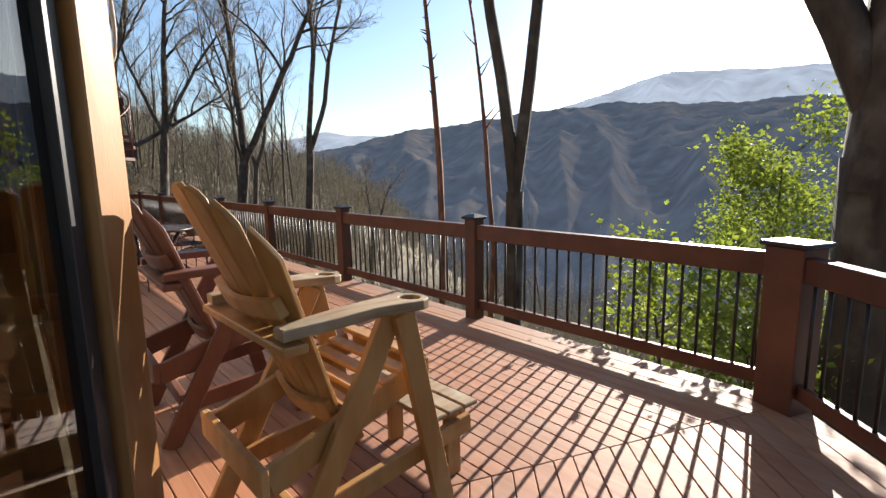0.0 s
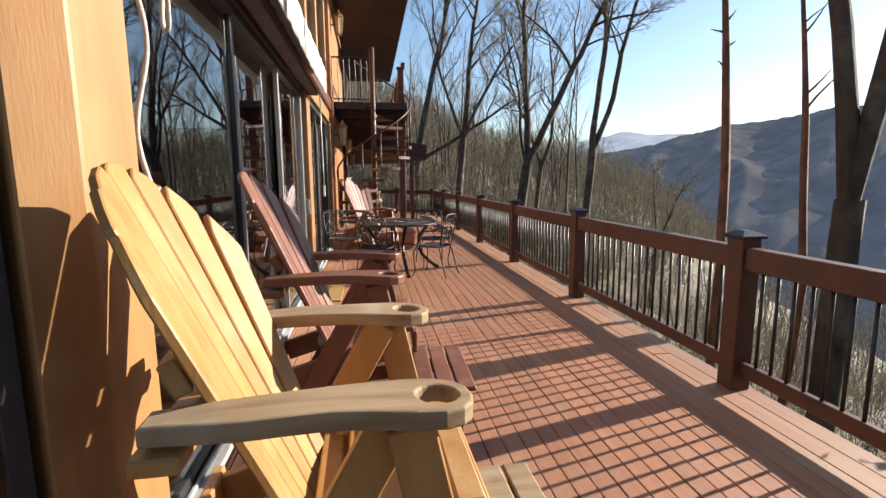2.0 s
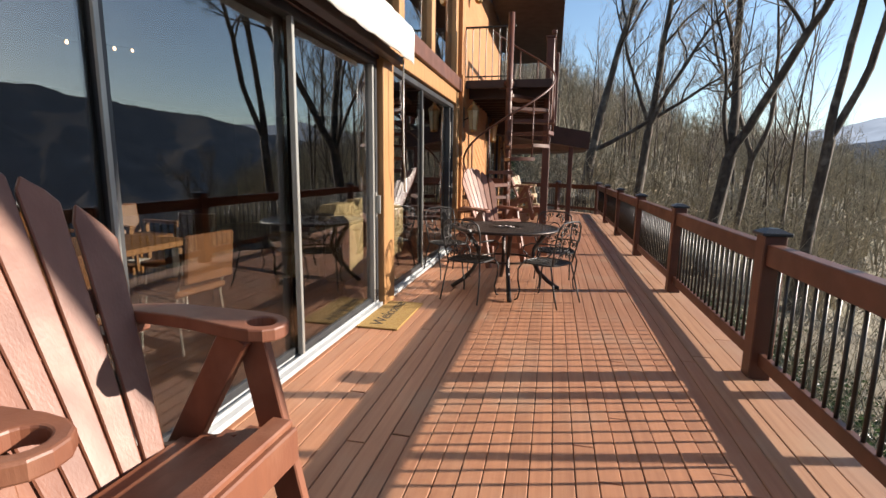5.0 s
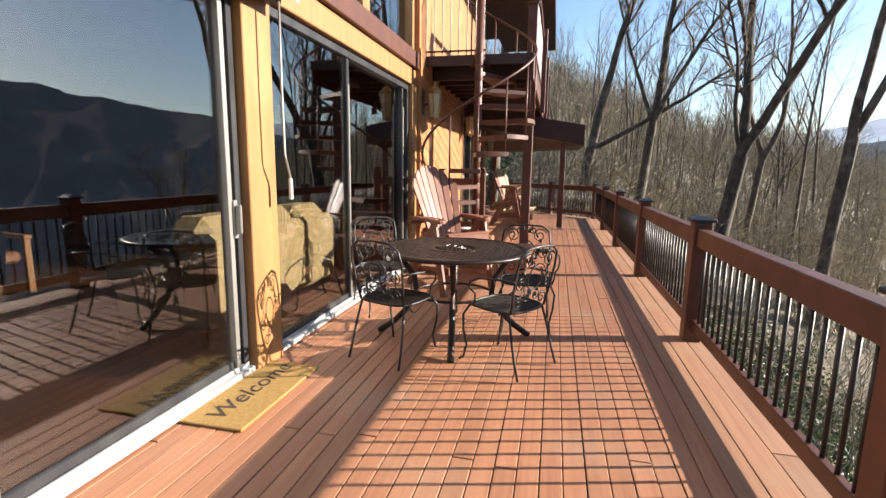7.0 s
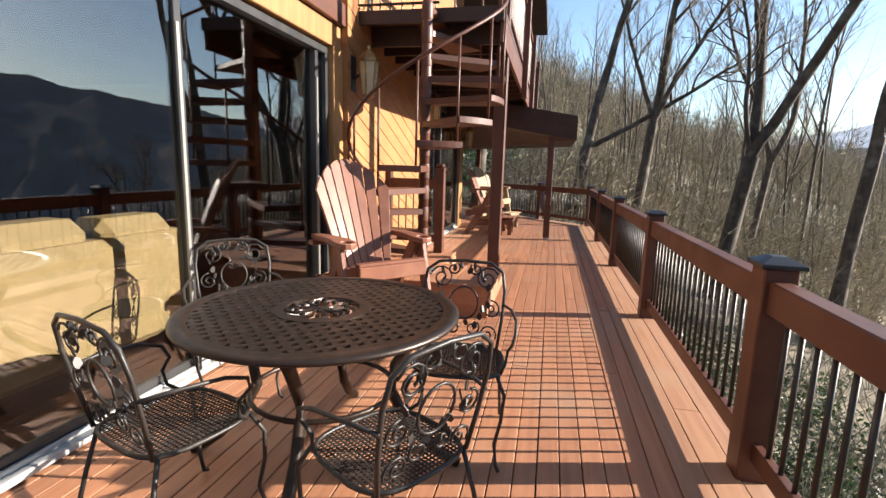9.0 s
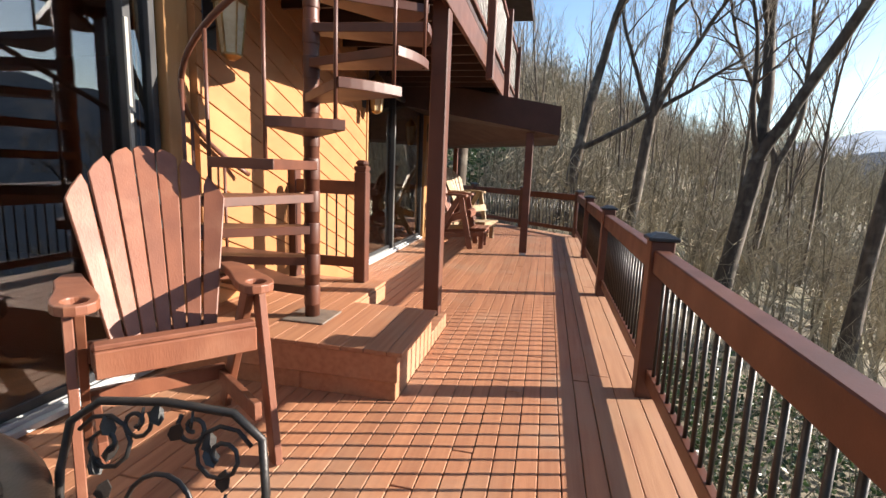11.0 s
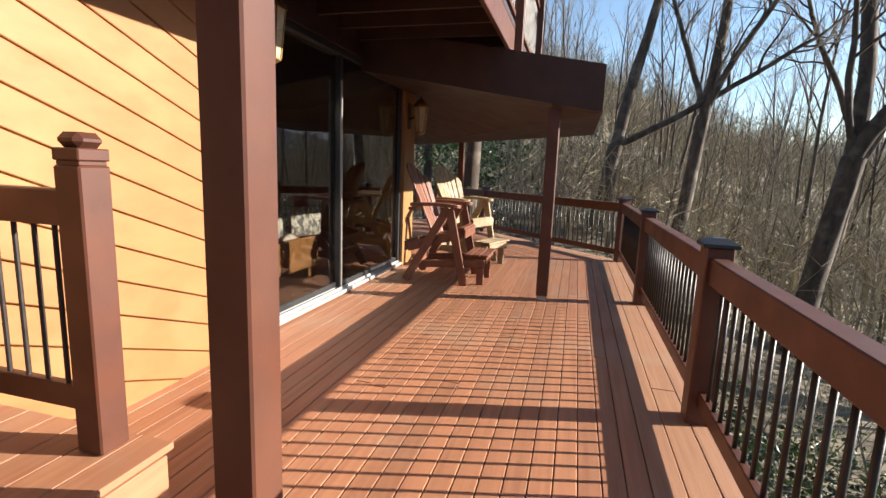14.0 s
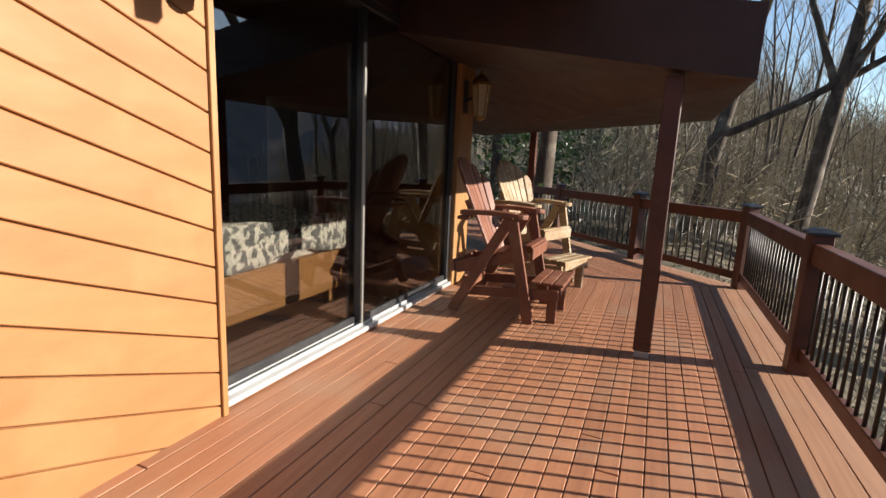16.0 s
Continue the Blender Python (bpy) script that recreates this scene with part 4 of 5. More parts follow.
cl = []
for _ in range(330):
    x, y = ev.uniform(-17, 1), ev.uniform(0.5, 6.5)
    cl.append(((x, y, ground_z(x, y) + ev.uniform(0.0, 0.5)), 0.5))
tagged(leaves("ground_cover", cl, 90, 0.6, 0.10, M_EVER, 22, kind="stuff"), "low evergreen leaves covering the bank below the deck", "ground cover")


# ---- deck chairs ----
def deck_chair(name, label, frame_mat, arm_mat, m, footrest, group, drop=0.0):
    """A tall fan-backed slatted armchair facing +y, with crossed legs and, where it has one, a slatted footrest."""
    c = thing(name, label, "chair", m, group)
    # seat rails and slats
    for sx in (-1, 1):
        bm = bmesh.new()
        beam(bm, (sx * 0.265, 0.30, 0.60), (sx * 0.265, -0.36, 0.40), 0.035, 0.11)
        part("seat_rail", bm, frame_mat, c)
    for i in range(5):
        f = i / 6
        y, z = 0.31 - 0.49 * f, 0.665 - 0.152 * f + (0.012 if 0 < i < 6 else 0) * -1
        bm = bmesh.new()
        beam(bm, (-0.285, y, z), (0.285, y, z), 0.066, 0.022, 0.005, 0)
        part("seat_slat", bm, frame_mat, c)
    part("front_apron", box(-0.285, 0.285, 0.335, 0.358, 0.55, 0.655, 0.005), frame_mat, c)
    # fan back, hollowed towards the sitter
    lean = math.atan2(0.44, 0.98)
    mb = Matrix.Translation((0, -0.04, 0.44)) @ pose(0, 0, 0, math.degrees(lean), 0, 0)
    n = 7
    for i in range(n):
        u = (i - (n - 1) / 2) / ((n - 1) / 2)
        h = 1.06 - 0.21 * u * u
        bw, tw = 0.026, 0.0455
        x0, x1 = u * 0.170, u * 0.290
        bm = bmesh.new()
        slope_t = -0.075 * u
        outl = [(x0 - bw, 0), (x0 + bw, 0), (x1 + tw, h + min(0, slope_t) - 0.016), (x1 + tw * 0.5, h + slope_t * 0.5), (x1 - tw * 0.5, h - slope_t * 0.5), (x1 - tw, h - max(0, slope_t) - 0.016)]
        turn = math.degrees(math.atan(2 * 0.04 * u / 0.24))
        prism(bm, [(x - (x0 + x1) / 2, y) for x, y in outl], -0.011, 0.011, mb @ Matrix.Translation(((x0 + x1) / 2, 0.04 * u * u, 0)) @ pose(0, 0, 0, 0, 0, turn) @ pose(0, 0, 0, 90), 0.004)
        part("back_slat", bm, frame_mat, c)
    for zb, d in ((0.07, 0.085), (0.56, 0.075)):
        bm = bmesh.new()
        span = 0.17 + 0.12 * zb
        half = span + 0.035
        front = [(half * k / 6, 0.04 * (half * k / 6 / span) ** 2 - 0.019) for k in range(-6, 7)]
        rear = [(x, y * 0.7 - 0.03) for x, y in front[::-1]]
        prism(bm, front + rear, zb, zb + d, mb, 0.004)
        part("back_brace", bm, frame_mat, c)
    # arms, gently waved, with a round cup hole through the broad tip
    for sx in (-1, 1):
        bm = bmesh.new()
        side_out = [(0.0, 0.335), (0.035, 0.328), (0.062, 0.306), (0.076, 0.27), (0.078, 0.215), (0.066, 0.13), (0.060, 0.06), (0.064, -0.02), (0.066, -0.10), (0.056, -0.17), (0.044, -0.23), (0.036, -0.275)]
        side_in = [(-0.034, -0.275), (-0.037, -0.23), (-0.040, -0.17), (-0.044, -0.10), (-0.050, -0.02), (-0.058, 0.06), (-0.068, 0.13), (-0.078, 0.215), (-0.076, 0.27), (-0.062, 0.306), (-0.035, 0.328)]
        outl = [(x * sx, y) for x, y in side_out + side_in]
        rings = []
        for ring in (outl, [(0.042 * math.cos(2 * math.pi * j / 20), 0.262 + 0.042 * math.sin(2 * math.pi * j / 20)) for j in range(20)]):
            vs = [bm.verts.new((x, y, 0.0)) for x, y in ring]
            rings.append([bm.edges.new((p, q)) for p, q in zip(vs, vs[1:] + vs[:1])])
        bmesh.ops.triangle_fill(bm, edges=rings[0] + rings[1], use_beauty=True)
        ex = bmesh.ops.extrude_face_region(bm, geom=bm.faces[:])
        bmesh.ops.translate(bm, verts=[g for g in ex["geom"] if isinstance(g, bmesh.types.BMVert)], vec=(0, 0, 0.04))
        bmesh.ops.recalc_face_normals(bm, faces=bm.faces)
        rim = [e for e in bm.edges if len(e.link_faces) == 2 and e.calc_face_angle(0) > 1.2 and abs(e.verts[0].co.z - e.verts[1].co.z) < 1e-4]
        bmesh.ops.bevel(bm, geom=rim, offset=0.006, segments=2, affect="EDGES", profile=0.5)
        for v in bm.verts:
            v.co.z += 0.897 - drop + 0.018 * math.sin((v.co.y + 0.34) * 4.3)
            v.co.y -= 0.035
            v.co.x += sx * 0.325
        part("armrest", bm, arm_mat, c)
        # legs: the long one leans back, the short one forward
        lb = bmesh.new()
        beam(lb, (sx * 0.315, 0.145, 0.90 - drop), (sx * 0.315, -0.36, 0.0), 0.036, 0.095)
        part("rear_leg", lb, frame_mat, c)
        lf = bmesh.new()
        beam(lf, (sx * 0.352, 0.17, 0.90 - drop), (sx * 0.352, 0.37, 0.0), 0.034, 0.095)
        part("front_leg", lf, frame_mat, c)
        st = bmesh.new()
        beam(st, (sx * 0.278, -0.26, 0.20), (sx * 0.278, 0.37 if not footrest else 0.60, 0.27), 0.034, 0.085)
        part("side_stretcher", st, frame_mat, c)
    part("cross_stretcher", box(-0.297, 0.297, -0.285, -0.25, 0.19, 0.27, 0.004), frame_mat, c)
    part("arm_brace", box(-0.385, 0.385, -0.325, -0.235, 0.858 - drop, 0.892 - drop, 0.006), frame_mat, c)
    part("rear_apron", box(-0.30, 0.30, -0.395, -0.362, 0.36, 0.47, 0.005), frame_mat, c)
    if footrest:
        fr = part("footrest", box(-0.245, 0.245, 0.585, 0.615, 0.26, 0.345, 0.004), frame_mat, c)
        for i in range(3):
            y = 0.40 + i * 0.098
            part("footrest_slat", box(-0.30, 0.30, y - 0.043, y + 0.043, 0.346, 0.370, 0.005), arm_mat, fr)
        for sx in (-1, 1):
            part("footrest_leg", box(sx * 0.22 - 0.02, sx * 0.22 + 0.02, 0.50, 0.584, 0.0, 0.345, 0.004), frame_mat, fr)
    return c


deck_chair("deck_chair", "golden pine tall fan-backed deck chair with a slatted footrest", M_PINE, M_PINEGREY, pose(1.52, -2.385, 0, 0, 0, 1), True, "tall deck chairs")
deck_chair("deck_chair", "red-brown stained tall fan-backed deck chair with a slatted footrest", M_REDCHAIR, M_REDCHAIR, pose(0.25, -2.415, 0, 0, 0, -2), True, "tall deck chairs")
deck_chair("deck_chair", "red-brown fan-backed deck chair turned beside the spiral stair", M_REDCHAIR, M_REDCHAIR, pose(-6.10, -2.26, 0, 0, 0, -40), False, "tall deck chairs", 0.12)
deck_chair("deck_chair", "red-brown fan-backed deck chair with footrest under the porch roof", M_REDCHAIR, M_REDCHAIR, pose(-12.93, -2.25, 0, 0, 0, 0), True, "tall deck chairs")
deck_chair("deck_chair", "pale pine fan-backed deck chair with footrest under the porch roof", M_PINEGREY, M_PINEGREY, pose(-14.15, -2.27, 0, 0, 0, -20), True, "tall deck chairs")


# ---- patio table and iron chairs ----
def patio_table(m):
    t = thing("patio_table", "round cast-metal patio table with a bronze-brown lattice top", "table", m)
    R = 0.61
    bm = bmesh.new()
    lathe(bm, [(R - 0.075, 0.712), (R - 0.02, 0.705), (R, 0.715), (R, 0.728), (R - 0.015, 0.737), (R - 0.07, 0.737), (R - 0.075, 0.712)], 56)
    for f in [f for f in bm.faces if len(f.verts) > 8]:
        bm.faces.remove(f)
    part("rim", bm, M_CASTI, t, smooth=True)
    bm = bmesh.new()
    lathe(bm, [(0.165, 0.716), (0.215, 0.716), (0.215, 0.737), (0.165, 0.737), (0.165, 0.716)], 36)
    for f in [f for f in bm.faces if len(f.verts) > 8]:
        bm.faces.remove(f)
    ring = part("centre_ring", bm, M_CASTI, t)
    lat = bmesh.new()
    pitch, q = 0.052, R - 0.07
    for ang in (0, 90):
        for i in range(-11, 12):
            d = i * pitch
            if abs(d) >= q:
                continue
            h = math.sqrt(q * q - d * d)
            spans = [(-h, h)]
            if abs(d) < 0.167:
                k = math.sqrt(0.167 ** 2 - d * d)
                spans = [(-h, -k), (k, h)]
            for a, b in spans:
                bx(lat, a, b, d - 0.0115, d + 0.0115, 0.718, 0.7335 + (0.0015 if ang else 0), 0, pose(0, 0, 0, 0, 0, ang + 45))
    part("lattice", lat, M_CASTI, t, "diagonal open lattice")
    med = bmesh.new()
    for k in range(9):
        a = 2 * math.pi * k / 9
        pts = [(0.02 * math.cos(a), 0.02 * math.sin(a), 0.728)]
        for j in range(1, 7):
            f = j / 6
            pts.append(((0.02 + 0.15 * f) * math.cos(a + 0.7 * math.sin(f * 3)), (0.02 + 0.15 * f) * math.sin(a + 0.7 * math.sin(f * 3)), 0.728))
        tube(med, pts, 0.008, 5)
        lathe(med, [(0.013, 0.722), (0.013, 0.737)], 8, Matrix.Translation((0.11 * math.cos(a + 0.3), 0.11 * math.sin(a + 0.3), 0)))
    lathe(med, [(0.03, 0.72), (0.034, 0.73), (0.02, 0.739)], 14)
    part("medallion", med, M_CASTI, t, "scrolled leaf medallion")
    for k in range(4):
        a = radians(10 + 90 * k)
        ca, sa = math.cos(a), math.sin(a)
        bm = bmesh.new()
        tube(bm, [(r * ca, r * sa, z) for r, z in ((0.50, 0.712), (0.42, 0.62), (0.33, 0.48), (0.31, 0.36), (0.38, 0.22), (0.50, 0.10), (0.60, 0.03), (0.63, 0.012))], 0.026, 8)
        part("leg", bm, M_CASTI, t, smooth=True)
    bm = bmesh.new()
    tube(bm, [(0.32 * math.cos(2 * math.pi * j / 24), 0.32 * math.sin(2 * math.pi * j / 24), 0.36) for j in range(24)], 0.012, 6, closed=True)
    part("leg_ring", bm, M_CASTI, t, smooth=True)
    return t


def spiral(cx, cz, r0, turns, start, flip=1, n=16):
    return [(cx + flip * (r0 * (1 - 0.8 * j / n)) * math.cos(start + turns * 6.283 * j / n), 0, cz + (r0 * (1 - 0.8 * j / n)) * math.sin(start + turns * 6.283 * j / n)) for j in range(n + 1)]


def iron_chair(m):
    """A wrought-iron garden chair facing +y: open scrolled back and arms, mesh seat, curved legs."""
    c = thing("iron_chair", "black wrought-iron garden chair with scrolled leafy back and mesh seat", "chair", m, "iron chairs round the patio table")
    W, D, H = 0.215, 0.21, 0.435
    ring = []
    for j in range(28):
        a = 2 * math.pi * j / 28
        ca, sa = math.cos(a), math.sin(a)
        ring.append((W * math.copysign(abs(ca) ** 0.6, ca), D * math.copysign(abs(sa) ** 0.6, sa), H))
    bm = bmesh.new()
    tube(bm, ring, 0.0088, 6, closed=True)
    part("seat_frame", bm, M_IRON, c, smooth=True)
    bm = bmesh.new()
    for i in range(-12, 13):
        d = i * 0.0165
        if abs(d) < W:
            h = D * (1 - (abs(d) / W) ** 3.3) ** 0.3
            bx(bm, d - 0.0018, d + 0.0018, -h, h, H - 0.005, H)
        if abs(d) < D:
            h = W * (1 - (abs(d) / D) ** 3.3) ** 0.3
            bx(bm, -h, h, d - 0.0018, d + 0.0018, H - 0.004, H + 0.001)
    part("seat_mesh", bm, M_IRON, c, "woven metal mesh seat")
    for sx in (-1, 1):
        bm = bmesh.new()
        tube(bm, [(sx * 0.19, 0.17, H), (sx * 0.225, 0.205, 0.36), (sx * 0.215, 0.21, 0.24), (sx * 0.19, 0.20, 0.12), (sx * 0.20, 0.22, 0.03), (sx * 0.215, 0.245, 0.012)], 0.0088, 7)
        part("leg", bm, M_IRON, c, smooth=True)
        bm = bmesh.new()
        tube(bm, [(sx * 0.185, -0.17, H), (sx * 0.205, -0.21, 0.28), (sx * 0.215, -0.25, 0.12), (sx * 0.22, -0.285, 0.012)], 0.0088, 7)
        part("leg", bm, M_IRON, c, smooth=True)
        bm = bmesh.new()
        tube(bm, [(sx * 0.215, -0.235, 0.66), (sx * 0.25, -0.12, 0.665), (sx * 0.27, 0.02, 0.655), (sx * 0.265, 0.11, 0.62), (sx * 0.25, 0.13, 0.57), (sx * 0.235, 0.09, 0.53), (sx * 0.225, 0.10, 0.47), (sx * 0.205, 0.14, H)], 0.0075, 7)
        part("arm", bm, M_IRON, c, smooth=True)
    lean = Matrix.Translation((0, -0.185, H)) @ pose(0, 0, 0, 11)
    bm = bmesh.new()
    out = [(-0.185, 0, 0), (-0.205, 0, 0.15), (-0.215, 0, 0.30), (-0.20, 0, 0.40), (-0.14, 0, 0.445), (0, 0, 0.455), (0.14, 0, 0.445), (0.20, 0, 0.40), (0.215, 0, 0.30), (0.205, 0, 0.15), (0.185, 0, 0)]
    tube(bm, [lean @ Vector(p) for p in out], 0.0088, 7)
    part("back_frame", bm, M_IRON, c, smooth=True)
    for fl in (-1, 1):
        for cx, cz, r0, tu, st in ((0.12, 0.36, 0.065, 1.6, 0.4), (0.145, 0.20, 0.05, -1.5, 1.6), (0.06, 0.41, 0.035, 1.4, 2.4), (0.13, 0.07, 0.05, 1.4, -0.5), (0.05, 0.10, 0.04, -1.3, 0.9)):
            bm = bmesh.new()
            tube(bm, [lean @ Vector(p) for p in spiral(fl * cx, cz, r0, tu, st, fl)], 0.0048, 5)
            part("scroll", bm, M_IRON, c, smooth=True)
    bm = bmesh.new()
    tube(bm, [lean @ Vector((0.075 * math.cos(2 * math.pi * j / 18), 0, 0.23 + 0.085 * math.sin(2 * math.pi * j / 18))) for j in range(18)], 0.0055, 5, closed=True)
    part("centre_hoop", bm, M_IRON, c, smooth=True)
    bm = bmesh.new()
    R = random.Random(4)
    for k in range(22):
        a = 2 * math.pi * k / 22
        px, pz = 0.15 * math.cos(a) * R.uniform(0.75, 1.15), 0.25 + 0.16 * math.sin(a) * R.uniform(0.8, 1.1)
        mm = lean @ Matrix.Translation((px, 0, pz)) @ pose(0, 0, 0, 90 + R.uniform(-25, 25), R.uniform(-25, 25), R.uniform(0, 360))
        prism(bm, [(-0.004, 0), (0.014, 0.012), (0.012, 0.03), (0, 0.045), (-0.013, 0.03), (-0.014, 0.012)], -0.002, 0.002, mm)
    part("cast_leaves", bm, M_IRON, c, "small cast leaves")
    return c


TX, TY = -4.48, -1.87
patio_table(pose(TX, TY, 0))
ic = iron_chair(pose(-3.99, -1.39, 0, 0, 0, 147))
copy_thing(ic, pose(-3.95, -2.19, 0, 0, 0, 72))
copy_thing(ic, pose(-4.79, -1.30, 0, 0, 0, -84))
copy_thing(ic, pose(-5.0, -2.68, 0, 0, 0, -52))

# ---- awning, mat, lanterns, rope ----
aw = thing("awning", "rolled white cloth awning above the glass doors", "awning")
bm = bmesh.new()
prof = [(-0.02, 2.72), (0.06, 2.725), (0.13, 2.70), (0.163, 2.64), (0.166, 2.50), (0.166, 2.345), (0.156, 2.345), (0.156, 2.50), (0.10, 2.60), (-0.02, 2.60)]
N = 40
rings = []
for k in range(N + 1):
    x = -3.70 + 5.0 * k / N
    sag = 0.006 * math.sin(k * 1.7) + 0.008 * math.sin(k * 0.35)
    rings.append([bm.verts.new((x, WALL + 0.14 + py + 0.006 * math.sin(k * 2.3 + i), pz + 0.06 + (sag if i in (4, 5, 6, 7) else sag * 0.3))) for i, (py, pz) in enumerate(prof)])
for A, B in zip(rings, rings[1:]):
    for i in range(len(prof)):
        bm.faces.new((A[i], A[(i + 1) % len(prof)], B[(i + 1) % len(prof)], B[i]))
bm.faces.new(rings[0][::-1])
bm.faces.new(rings[-1])
bmesh.ops.recalc_face_normals(bm, faces=bm.faces)
part("cloth", bm, M_AWNING, aw, smooth=True)
part("box", box(-3.66, 1.3, WALL + 0.095, WALL + 0.20, 2.40, 2.47, 0.006), M_DARK, aw, "dark brown awning case")

crank = thing("awning_crank", "grey metal crank rod with a white grip hanging from the awning", "crank", pose(-3.57, -2.84, 0))
bm = bmesh.new()
tube(bm, [(0, 0, 2.42), (0.004, 0, 1.9), (0, 0.004, 1.45), (-0.01, 0.005, 1.41), (-0.055, 0.0, 1.32), (-0.065, 0.0, 1.29)], 0.008, 8)
part("rod", bm, M_ALU, crank, smooth=True)
bm = bmesh.new()
lathe(bm, [(0.010, 1.15), (0.014, 1.156), (0.013, 1.22), (0.014, 1.285), (0.009, 1.292)], 10, Matrix.Translation((-0.066, 0, 0)))
part("grip", bm, M_AWNING, crank, "white plastic grip", smooth=True)
bm = bmesh.new()
tube(bm, [(0.02 * math.cos(2 * math.pi * j / 12), 0, 2.435 + 0.02 * math.sin(2 * math.pi * j / 12)) for j in range(12)], 0.005, 6, closed=True)
part("hook", bm, M_ALU, crank, smooth=True)

dm = thing("door_mat", "tan coir welcome mat with black lettering at the glass door", "mat", pose(-3.115, -2.84, 0.0, 0, 0, 0))
dm.scale = (1.12, 1.0, 1.0)
part("coir", box(-0.385, 0.385, -0.22, 0.22, 0.002, 0.018, 0.004), M_MAT, dm)
fc = bpy.data.curves.new("lettering", "FONT")
fc.body, fc.size, fc.extrude, fc.align_x, fc.align_y, fc.shear = "Welcome", 0.17, 0.001, "CENTER", "CENTER", 0.25
tmp = bpy.data.objects.new("lettering", fc)
scene.collection.objects.link(tmp)
bpy.context.view_layer.update()
lm = bpy.data.meshes.new_from_object(tmp.evaluated_get(bpy.context.evaluated_depsgraph_get()))
bpy.data.objects.remove(tmp)
lm.materials.clear()
lm.materials.append(M_INK)
lt = new("lettering", lm)
lt.parent = dm
lt.matrix_basis = pose(0.0, 0.0, 0.0195, 0, 0, 180)


def lantern(m):
    """A six-sided brass-framed glass wall lantern on a bracket; the wall is at -y."""
    l = thing("wall_lantern", "weathered brass wall lantern with glass panes on the siding", "lamp", m, "wall lanterns")
    bm = bmesh.new()
    prism(bm, [(-0.06, -0.16), (0.06, -0.16), (0.06, 0.14), (-0.06, 0.14)], 0, 0.02, pose(0, 0.0, 0, 90) @ Matrix.Identity(4), 0.004)
    part("back_plate", bm, M_IRON, l)
    bm = bmesh.new()
    tube(bm, [(0, -0.01, -0.05), (0, 0.06, -0.02), (0, 0.12, 0.05), (0, 0.14, 0.12)], 0.012, 7)
    part("bracket", bm, M_IRON, l, smooth=True)
    bm = bmesh.new()
    lathe(bm, [(0.055, -0.19), (0.085, 0.08), (0.088, 0.085)], 6, Matrix.Translation((0, 0.14, 0)))
    pn = part("glass", bm, M_LAMPGLASS, l, "glass panes, backlit look put into their cream colour")
    bm = bmesh.new()
    lathe(bm, [(0.10, 0.085), (0.095, 0.11), (0.05, 0.16), (0.02, 0.185), (0.015, 0.22)], 6, Matrix.Translation((0, 0.14, 0)))
    part("cap", bm, M_BRASS, l, "brass cap")
    bm = bmesh.new()
    lathe(bm, [(0.02, -0.225), (0.06, -0.20), (0.058, -0.188)], 6, Matrix.Translation((0, 0.14, 0)))
    part("base", bm, M_BRASS, l)
    for j in range(6):
        a = 2 * math.pi * j / 6
        bm = bmesh.new()
        tube(bm, [(0.056 * math.cos(a), 0.14 + 0.056 * math.sin(a), -0.19), (0.087 * math.cos(a), 0.14 + 0.087 * math.sin(a), 0.085)], 0.006, 5)
        part("bar", bm, M_BRASS, l)
    bm = bmesh.new()
    lathe(bm, [(0.012, -0.185), (0.012, -0.06), (0.004, -0.04)], 8, Matrix.Translation((0, 0.14, 0)))
    part("candle", bm, M_SHEET, l, "pale candle bulb")
    return l


lan = lantern(pose(-7.34, WALL3 + 0.004, 2.28))
lan.scale = (1.15, 1.15, 1.15)
copy_thing(lan, pose(-10.18, WALL3 + 0.004, 2.26))
copy_thing(lan, pose(-13.55, WALL2 + 0.085, 2.05))
copy_thing(lan, pose(-7.8, WALL3 - 0.018, 4.5))

rope = thing("rope", "white rope hanging in loops from the corner post", "rope")
RX, RY = 1.08, WALL + 0.115
bm = bmesh.new()
tube(bm, [(RX + 0.015 * math.sin(k * 0.23), RY + 0.02 * math.sin(k * 0.33), 2.5 - 1.16 * k / 39) for k in range(40)], 0.008, 6)
part("drop", bm, M_ROPE, rope, smooth=True)
bm = bmesh.new()
pts = []
for k in range(30):
    f = k / 29
    pts.append((RX - 0.02 - 0.26 * f, RY + 0.03 + 0.03 * math.sin(f * 6.28), 2.52 - 0.66 * math.sin(math.pi * f) ** 0.55))
tube(bm, pts, 0.008, 6)
part("loop", bm, M_ROPE, rope, smooth=True)
bm = bmesh.new()
tube(bm, [(RX + 0.03 * math.sin(k * 1.9), RY + 0.02 * math.cos(k * 1.3), 1.34 - 0.003 * k + 0.028 * math.sin(k * 2.7)) for k in range(34)] + [(RX, RY, 1.20), (RX + 0.004, RY + 0.005, 1.16), (RX, RY + 0.01, 1.12)], 0.008, 6)
part("knot", bm, M_ROPE, rope, "coiled knot with a frayed end", smooth=True)

# ---- inside the rooms ----
sofa = thing("sofa", "beige cloth sofa with loose back cushions, its back to the glass", "sofa", pose(-4.62, -3.62, 0.016))
part("back", box(-1.02, 1.02, -0.16, 0.14, 0.14, 0.86, 0.05), M_SOFA, sofa)
part("seat", box(-0.98, 0.98, -0.80, -0.162, 0.14, 0.44, 0.05), M_SOFA, sofa)
for sx in (-1, 1):
    part("arm", box(sx * 0.93 - 0.10, sx * 0.93 + 0.10, -0.82, -0.165, 0.441, 0.66, 0.05), M_SOFA, sofa)
